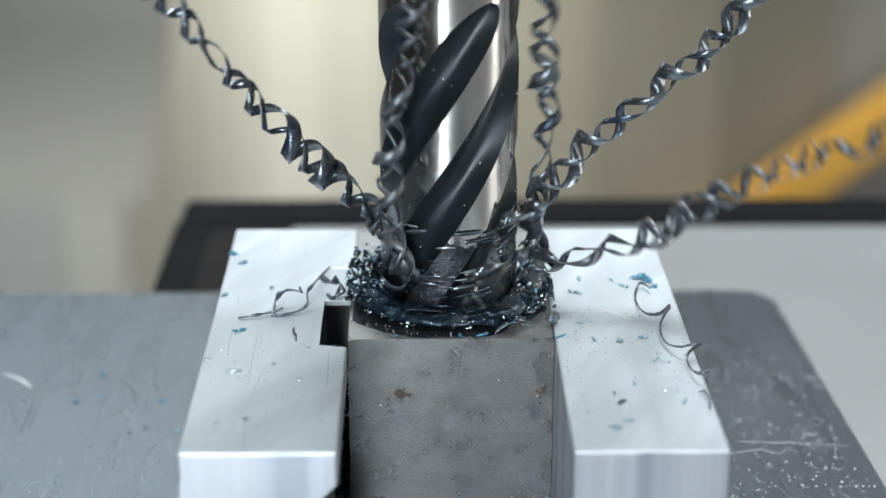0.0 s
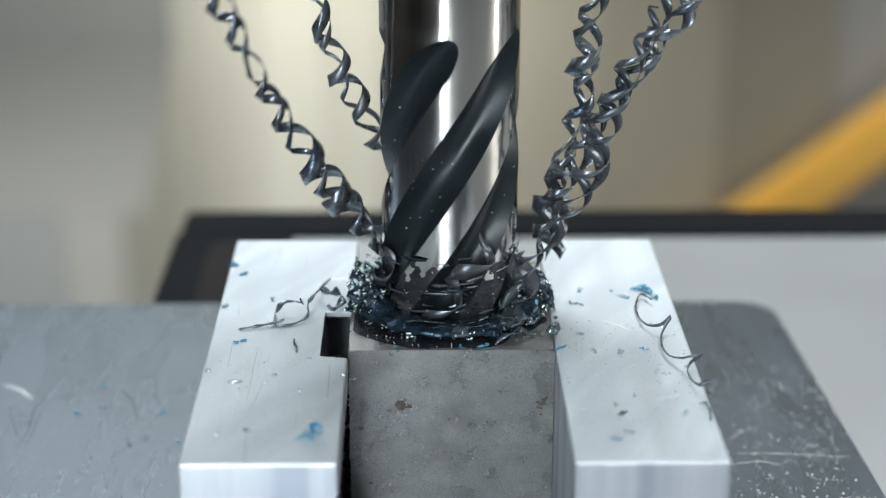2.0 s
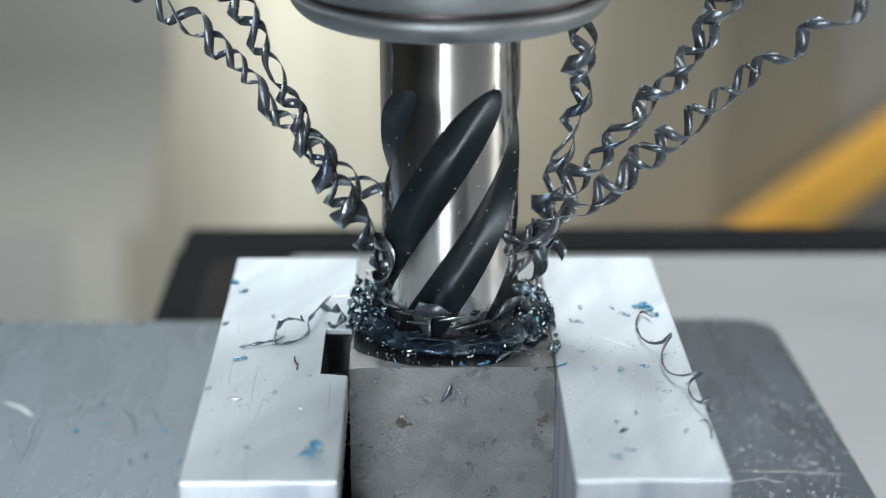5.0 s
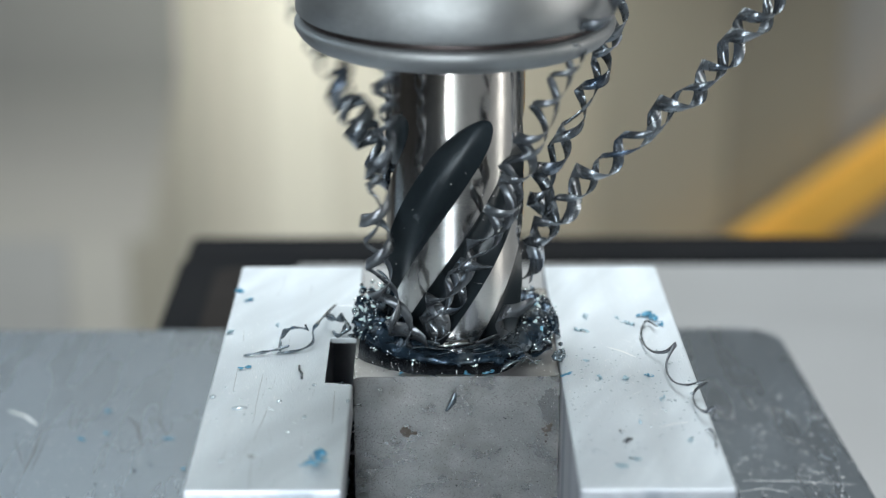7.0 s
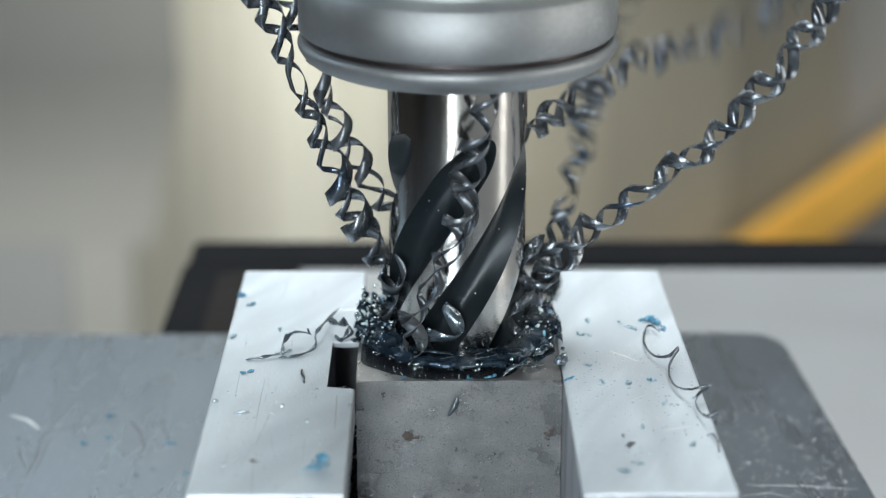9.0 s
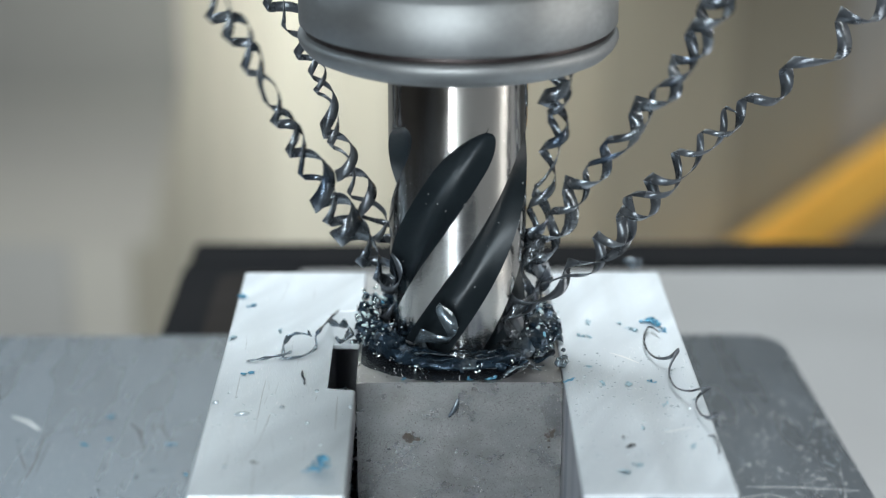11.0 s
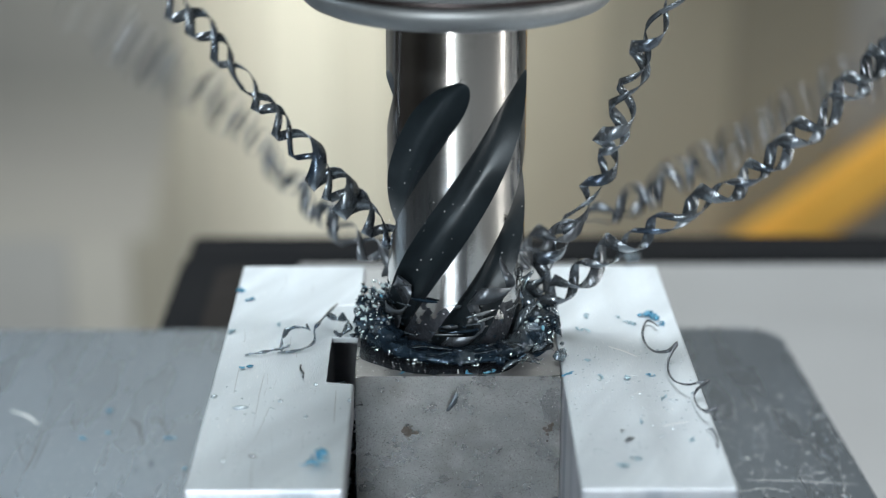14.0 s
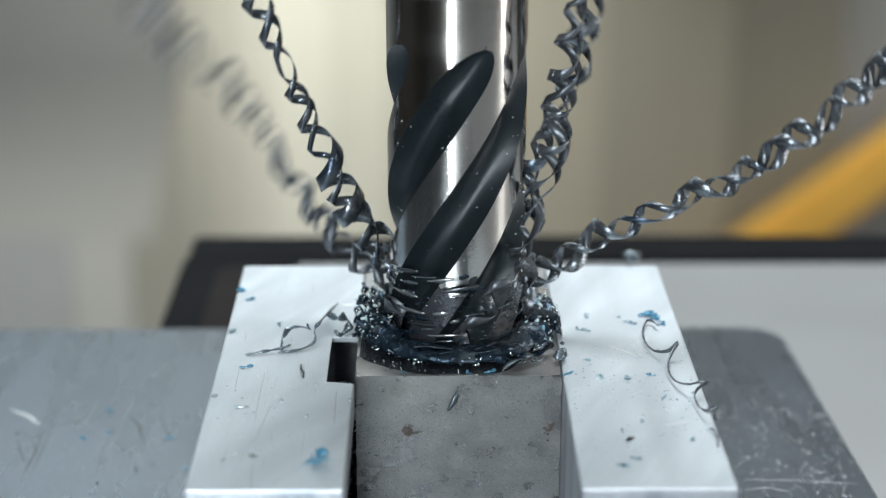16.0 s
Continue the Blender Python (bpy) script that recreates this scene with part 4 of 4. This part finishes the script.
bent_wire("dark tangled chip lying beside the slot of the jaw", [
    (0.55, [(-31.0, -8.0, 0.1), (-28.5, -7.5, 0.3), (-25.8, -6.6, 0.5), (-24.4, -6.1, 0.8)]),
    (1.1, [(-25.7, -6.7, 0.2), (-25.9, -4.1, 0.8), (-25.2, -2.6, 1.6), (-23.6, -2.5, 2.2), (-22.0, -2.8, 2.0), (-22.3, -2.2, 2.4)]),
    (0.6, [(-26.3, -7.2, 0.1), (-23.0, -6.4, 0.2), (-21.1, -4.3, 0.6), (-21.2, -1.9, 1.4), (-20.6, -0.7, 2.0), (-19.7, 3.5, 1.6), (-18.3, 10.1, 0.8)]),
    (1.4, [(-19.5, 3.5, 1.8), (-18.0, 0.6, 2.2), (-16.8, 1.7, 2.0), (-16.1, 0.1, 1.2), (-17.2, -2.1, 0.8), (-18.3, -1.5, 1.0)])], CHIP_DARK)

# chips in the slot, packed in to stand for its shade as well
bm = bmesh.new()
for k in range(60):
    rad = CRUMB.uniform(0.0006, 0.0013)
    curl(bm, CRUMB, (CRUMB.uniform(-0.0180, -0.0158), CRUMB.uniform(-0.0160, -0.0030), Z_PLATE + 0.0012 + 0.0210 * CRUMB.random()), (CRUMB.gauss(0, 1), CRUMB.gauss(0, 1), CRUMB.gauss(0, 1)), rad, rad, 1.6,
         CRUMB.uniform(0.0006, 0.0014), 0.00006, 10, 0.2)
tagged(new("slot_swarf", mesh_of("slot_swarf", bm, CHIP_DARK, True)), "dark oily chips in the jaw's slot, packed in also for its shade", "swarf", kind="stuff")
bm = bmesh.new()
for k in range(3):
    flake(bm, CRUMB, 0.0024)
    bmesh.ops.translate(bm, verts=bm.verts, vec=(-0.0006, -0.0004, 0))
bmesh.ops.scale(bm, vec=(0.62, 1.7, 4.0), verts=bm.verts)
FALLEN = tagged(new("fallen_chip", mesh_of("fallen_chip", bm, CHIP_BLUE, True)), "crumpled blue chip that lands on the aluminium jaw", "metal chip")
bm = bmesh.new()
for k in range(2):
    flake(bm, CRUMB, 0.0026)
    bmesh.ops.translate(bm, verts=bm.verts, vec=(0.0005, 0.0003, 0))
bmesh.ops.scale(bm, vec=(0.8, 1.4, 3.0), verts=bm.verts)
LATE = tagged(new("fallen_chip", mesh_of("fallen_chip", bm, CHIP_DARK, True)), "crumpled dark blue chip that lands at the jaw's far corner", "metal chip")
bm = bmesh.new()
ribbon(bm, [Vector((0.0004 * math.sin(2.4 * k / 10), -0.0001 * math.sin(3.1 * k / 10), -0.0016 + 0.0032 * k / 10)) for k in range(11)], [Vector((1, 0.3, 0))] * 11,
       [0.00030 + 0.00055 * math.sin(math.pi * (k + 0.4) / 11) for k in range(11)], 0.00008)
SLIVER = tagged(new("chip_sliver", mesh_of("chip_sliver", bm, CHIP_DARK, True)), "dark sliver of swarf stuck to the steel block's front", "metal chip")


# moments at which a coil whips past
WHIRL = {"L1": (7.0, 12.0, 13.5, 14.5), "L2": (1.5, 4.0, 6.5, 8.0, 11.5, 12.5, 13.0, 14.0, 14.5, 16.0), "R1": (9.0, 12.0), "R2": (15.0,),
         "R3": (0.5, 2.5, 8.5, 12.5, 13.0, 14.0, 14.5, 15.0, 15.5)}


def motions():
    # seconds, height of the cutter's tip, turn of the cutter in degrees (five flutes: 72 degrees look alike)
    mill = [(0.0, -0.5, 34), (0.5, -1.2, 62), (1.0, -2.0, 84), (1.5, -2.8, 104), (2.0, -3.7, 141), (2.5, -4.6, 156), (3.0, -5.4, 177),
            (3.5, -6.3, 214), (4.0, -7.1, 233), (4.5, -7.9, 241), (5.0, -8.7, 252), (5.5, -9.5, 264), (6.0, -10.2, 275), (6.5, -10.9, 287),
            (7.0, -11.5, 310), (7.5, -12.1, 318), (8.0, -12.7, 359), (8.5, -13.2, 384), (9.0, -13.7, 383), (9.5, -14.1, 383), (10.0, -14.2, 383),
            (10.5, -13.6, 382), (11.0, -12.5, 382), (11.5, -11.4, 382), (12.0, -10.2, 412), (12.5, -9.1, 434), (13.0, -8.1, 447), (13.5, -7.0, 488),
            (14.0, -6.0, 505), (14.5, -4.9, 525), (15.0, -3.8, 558), (15.5, -2.7, 577), (16.0, -1.6, 597)]
    walk(MILL, [(t, pose(TX, TY, z / 1000, 0, 0, a)) for t, z, a in mill])
    # the curls turn with the flutes but stay on the block
    for chip in FLUTE_CHIPS:
        walk(chip, [(t, pose(TX, TY, 0, 0, 0, a - 3.75 * z)) for t, z, a in mill])
    walk(HOLDER, [(t, pose(TX, TY, z / 1000, 0, 0, a)) for t, z, a in mill])
    # seconds, root x y z, lean above the horizontal in degrees
    ways = {
        "L1": [
        (0.0, -0.0138, 0.0020, 0.0146, 131), (0.5, -0.0144, 0.0020, 0.0102, 119), (1.0, -0.0116, 0.0020, 0.0131, 133),
        (1.5, -0.0128, 0.0020, 0.0135, 124), (2.0, -0.0129, 0.0020, 0.0115, 120), (2.5, -0.0105, 0.0020, 0.0191, 118),
        (3.0, -0.0128, 0.0020, 0.0123, 129), (3.5, -0.0133, 0.0020, 0.0148, 126), (4.0, -0.0118, 0.0020, 0.0133, 136),
        (4.5, -0.0118, 0.0020, 0.0137, 125), (5.0, -0.0119, 0.0020, 0.0117, 116), (5.5, -0.0119, 0.0020, 0.0145, 128),
        (6.0, -0.0120, 0.0020, 0.0125, 118), (6.5, -0.0132, 0.0020, 0.0154, 126), (7.0, -0.0100, 0.0020, 0.0252, 120),
        (7.5, -0.0103, 0.0020, 0.0159, 113), (8.0, -0.0116, 0.0020, 0.0209, 149), (8.5, -0.0117, 0.0020, 0.0138, 119),
        (9.0, -0.0117, 0.0020, 0.0114, 112), (9.5, -0.0117, 0.0020, 0.0115, 118), (10.0, -0.0117, 0.0020, 0.0140, 127),
        (10.5, -0.0118, 0.0020, 0.0116, 113), (11.0, -0.0129, 0.0020, 0.0116, 118), (11.5, -0.0130, 0.0020, 0.0117, 108),
        (12.0, -0.0132, 0.0020, 0.0042, 152), (12.5, -0.0129, 0.0020, 0.0116, 132), (13.0, -0.0164, 0.0020, 0.0138, 132),
        (13.5, -0.0139, 0.0020, 0.0083, 127), (14.0, -0.0115, 0.0020, 0.0156, 129), (14.5, -0.0127, 0.0020, 0.0106, 118),
        (15.0, -0.0116, 0.0020, 0.0081, 144), (15.5, -0.0116, 0.0020, 0.0106, 119), (16.0, -0.0127, 0.0020, 0.0130, 113),
        ],
        "L2": [
        (0.0, -0.0086, -0.0100, 0.0142, 87), (0.5, -0.0104, 0.0060, 0.0210, 128), (1.0, -0.0105, 0.0060, 0.0190, 126),
        (1.5, -0.0118, 0.0060, 0.0170, 108), (2.0, -0.0105, 0.0060, 0.0247, 115), (2.5, -0.0104, 0.0060, 0.0322, 115),
        (3.0, -0.0105, 0.0060, 0.0255, 126), (3.5, -0.0119, 0.0060, 0.0081, 119), (4.0, -0.0129, 0.0060, 0.0192, 96),
        (4.5, -0.0119, 0.0060, 0.0172, 116), (5.0, -0.0119, 0.0060, 0.0200, 139), (5.5, -0.0108, 0.0060, 0.0180, 113),
        (6.0, -0.0110, 0.0060, 0.0085, 146), (6.5, -0.0111, 0.0060, 0.0039, 174), (7.0, -0.0099, -0.0100, 0.0105, 93),
        (7.5, -0.0090, -0.0100, 0.0108, 89), (8.0, -0.0119, 0.0060, 0.0071, 153), (8.5, -0.0141, 0.0060, 0.0173, 96),
        (9.0, -0.0105, 0.0060, 0.0198, 118), (9.5, -0.0118, 0.0060, 0.0149, 133), (10.0, -0.0118, 0.0060, 0.0150, 116),
        (10.5, -0.0118, 0.0060, 0.0150, 104), (11.0, -0.0107, 0.0060, 0.0151, 115), (11.5, -0.0107, 0.0060, 0.0152, 103),
        (12.0, -0.0119, 0.0060, 0.0249, 94), (12.5, -0.0123, 0.0060, 0.0151, 145), (13.0, -0.0120, 0.0060, 0.0073, 95),
        (13.5, -0.0105, 0.0060, 0.0143, 127), (14.0, -0.0116, 0.0060, 0.0116, 147), (14.5, -0.0118, 0.0060, 0.0041, 105),
        (15.0, -0.0116, 0.0060, 0.0190, 123), (15.5, -0.0139, 0.0060, 0.0214, 107), (16.0, -0.0129, 0.0060, 0.0091, 136),
        ],
        "R1": [
        (0.0, 0.0129, 0.0060, 0.0106, 88), (0.5, 0.0151, 0.0060, 0.0184, 70), (1.0, 0.0152, 0.0060, 0.0090, 84),
        (1.5, 0.0128, 0.0060, 0.0095, 54), (2.0, 0.0150, 0.0060, 0.0148, 79), (2.5, 0.0149, 0.0060, 0.0201, 82),
        (3.0, 0.0127, 0.0060, 0.0157, 62), (3.5, 0.0150, 0.0060, 0.0112, 69), (4.0, 0.0150, 0.0060, 0.0117, 70),
        (4.5, 0.0149, 0.0060, 0.0146, 76), (5.0, 0.0148, 0.0060, 0.0175, 81), (5.5, 0.0136, 0.0060, 0.0155, 71),
        (6.0, 0.0136, 0.0060, 0.0134, 60), (6.5, 0.0123, 0.0060, 0.0139, 48), (7.0, 0.0140, 0.0060, 0.0239, 70),
        (7.5, 0.0139, 0.0060, 0.0193, 67), (8.0, 0.0113, 0.0060, 0.0243, 82), (8.5, 0.0126, 0.0060, 0.0148, 83),
        (9.0, 0.0139, 0.0060, 0.0123, 75), (9.5, 0.0138, 0.0060, 0.0149, 74), (10.0, 0.0126, 0.0060, 0.0149, 82),
        (10.5, 0.0126, 0.0060, 0.0150, 75), (11.0, 0.0114, 0.0060, 0.0150, 83), (11.5, 0.0114, 0.0060, 0.0151, 88),
        (12.0, 0.0125, 0.0060, 0.0076, 73), (12.5, 0.0110, 0.0060, 0.0151, 84), (13.0, 0.0101, 0.0060, 0.0221, 79),
        (13.5, 0.0141, 0.0060, 0.0067, 66), (14.0, 0.0141, 0.0060, 0.0091, 68), (14.5, 0.0117, 0.0060, 0.0140, 79),
        (15.0, 0.0127, 0.0060, 0.0189, 83), (15.5, 0.0102, 0.0060, 0.0310, 84), (16.0, 0.0115, 0.0060, 0.0238, 74),
        ],
        "R2": [
        (0.0, 0.0144, 0.0020, 0.0150, 47), (0.5, 0.0161, 0.0020, 0.0100, 58), (1.0, 0.0148, 0.0020, 0.0129, 63),
        (1.5, 0.0124, 0.0020, 0.0159, 47), (2.0, 0.0170, 0.0020, 0.0187, 60), (2.5, 0.0182, 0.0020, 0.0100, 45),
        (3.0, 0.0135, 0.0020, 0.0195, 48), (3.5, 0.0146, 0.0020, 0.0200, 68), (4.0, 0.0157, 0.0020, 0.0204, 54),
        (4.5, 0.0146, 0.0020, 0.0160, 49), (5.0, 0.0146, 0.0020, 0.0140, 56), (5.5, 0.0145, 0.0020, 0.0144, 47),
        (6.0, 0.0144, 0.0020, 0.0149, 54), (6.5, 0.0111, 0.0020, 0.0054, 57), (7.0, 0.0140, 0.0020, 0.0156, 49),
        (7.5, 0.0137, 0.0020, 0.0182, 57), (8.0, 0.0125, 0.0020, 0.0136, 66), (8.5, 0.0137, 0.0020, 0.0088, 48),
        (9.0, 0.0137, 0.0020, 0.0089, 45), (9.5, 0.0137, 0.0020, 0.0089, 53), (10.0, 0.0137, 0.0020, 0.0090, 59),
        (10.5, 0.0136, 0.0020, 0.0115, 49), (11.0, 0.0135, 0.0020, 0.0140, 58), (11.5, 0.0135, 0.0020, 0.0165, 63),
        (12.0, 0.0134, 0.0020, 0.0116, 46), (12.5, 0.0143, 0.0020, 0.0116, 54), (13.0, 0.0112, 0.0020, 0.0113, 53),
        (13.5, 0.0160, 0.0020, 0.0156, 46), (14.0, 0.0163, 0.0020, 0.0056, 37), (14.5, 0.0139, 0.0020, 0.0081, 49),
        (15.0, 0.0138, 0.0020, 0.0105, 60), (15.5, 0.0139, 0.0020, 0.0056, 37), (16.0, 0.0138, 0.0020, 0.0085, 32),
        ],
        "R3": [
        (0.0, 0.0169, -0.0040, 0.0082, 20), (0.5, 0.0146, -0.0040, 0.0099, 68), (1.0, 0.0144, -0.0040, 0.0151, 61),
        (1.5, 0.0121, -0.0040, 0.0156, 54), (2.0, 0.0122, -0.0040, 0.0112, 61), (2.5, 0.0163, -0.0040, 0.0258, 50),
        (3.0, 0.0122, -0.0040, 0.0120, 67), (3.5, 0.0143, -0.0040, 0.0137, 69), (4.0, 0.0121, -0.0040, 0.0105, 68),
        (4.5, 0.0120, -0.0040, 0.0110, 60), (5.0, 0.0119, -0.0040, 0.0162, 36), (5.5, 0.0119, -0.0040, 0.0118, 64),
        (6.0, 0.0119, -0.0040, 0.0122, 70), (6.5, 0.0130, -0.0040, 0.0120, 52), (7.0, -0.0011, -0.0120, 0.0125, 61),
        (7.5, 0.0122, -0.0040, 0.0180, 76), (8.0, 0.0132, -0.0040, 0.0181, 56), (8.5, -0.0059, -0.0120, 0.0119, 62),
        (9.0, -0.0058, -0.0120, 0.0108, 69), (9.5, 0.0132, -0.0040, 0.0136, 50), (10.0, 0.0132, -0.0040, 0.0137, 33),
        (10.5, 0.0132, -0.0040, 0.0138, 23), (11.0, 0.0110, -0.0040, 0.0090, 41), (11.5, 0.0110, -0.0040, 0.0090, 32),
        (12.0, -0.0028, -0.0120, 0.0122, 74), (12.5, 0.0127, -0.0040, 0.0186, 25), (13.0, 0.0129, -0.0040, 0.0231, 35),
        (13.5, 0.0134, -0.0040, 0.0118, 64), (14.0, 0.0156, -0.0040, 0.0176, 19), (14.5, 0.0111, -0.0040, 0.0176, 45),
        (15.0, 0.0156, -0.0040, 0.0152, 44), (15.5, 0.0133, -0.0040, 0.0176, 30), (16.0, 0.0099, -0.0040, 0.0176, 77),
        ],
    }
    # two chips that fly off the heap and come to rest
    walk(FALLEN, [(0.0, pose(-0.0125, 0.004, 0.0015)), (0.2, pose(-0.0125, 0.004, 0.0015)), (0.3, pose(-0.018, -0.018, 0.012, 40, 60, 20)), (0.4, pose(-0.0184, -0.0413, 0.0, 0, 0, 30)), (16.0, pose(-0.0184, -0.0413, 0.0, 0, 0, 30))])
    walk(LATE, [(0.0, pose(0.0122, 0.006, 0.0012)), (10.1, pose(0.0122, 0.006, 0.0012)), (10.3, pose(0.02, 0.015, 0.012, 50, 40, 20)), (10.5, pose(0.0299, 0.0298, 0.0, 0, 0, 70)), (16.0, pose(0.0299, 0.0298, 0.0, 0, 0, 70))])
    walk(SLIVER, [(0.0, pose(0.0, -0.0118, 0.0012, 60, 0, 0)), (2.1, pose(0.0, -0.0118, 0.0012, 60, 0, 0)), (2.25, pose(-0.0008, -0.0158, -0.002, 20, 20, 0)), (2.4, pose(-0.0010, -0.0156, -0.0038, 0, 20, 0)), (16.0, pose(-0.0010, -0.0156, -0.0038, 0, 20, 0))])
    # a coil that stands behind the cutter and whips out once towards the back wall
    rest = pose(TX, TY + 0.0125, 0.012, 0, 0, 90) @ pose(0, 0, 0, 0, -72, 0)
    out = [(8.5, 0.011, 0.030, 30), (9.0, 0.012, 0.032, 8)]
    whip = [(t + dt, pose(x, TY + 0.008, z, 0, 0, 40) @ pose(0, 0, 0, 0, -(a + da), 0)) for t, x, z, a in out for dt, da in ((-1 / 15, 16), (0, 0), (1 / 15, -16))]
    walk(BACK_STRAND, [(0.0, rest), (8.1, rest), *whip, (9.4, rest), (16.0, rest)])
    for k, (name, rows) in enumerate(ways.items()):
        keyed = []
        for i, (t, x, y, z, a) in enumerate(rows):
            roll = pose(0, 0, 0, 22 * math.sin(1.7 * i + k), 0, 0)
            swing = 26 if (t in WHIRL[name]) else 0
            back = pose(0, 0, 0, 0, 0, (22 if a < 90 else -22) if swing else 0)
            for dt, da in ((-1 / 15, -swing), (0, 0), (1 / 15, swing)) if swing else ((0, 0),):
                if 0 <= t + dt <= 16.0:
                    keyed.append((t + dt, pose(x, y, z) @ back @ pose(0, 0, 0, 0, -(a + da), 0) @ roll))
        rnd = random.Random(80 + k)
        for (t, x, y, z, a), (t2, x2, y2, z2, a2) in zip(rows, rows[1:]):
            for q in (0.33, 0.66):
                keyed.append((t + q * (t2 - t), pose(x + q * (x2 - x), y + q * (y2 - y), z + q * (z2 - z), 0, -(a + q * (a2 - a) + rnd.uniform(-11, 11)), 0) @ pose(0, 0, 0, rnd.uniform(-25, 25), 0, 0)))
        keyed.sort(key=lambda row: row[0])
        walk(STRANDS[name], keyed)


motions()
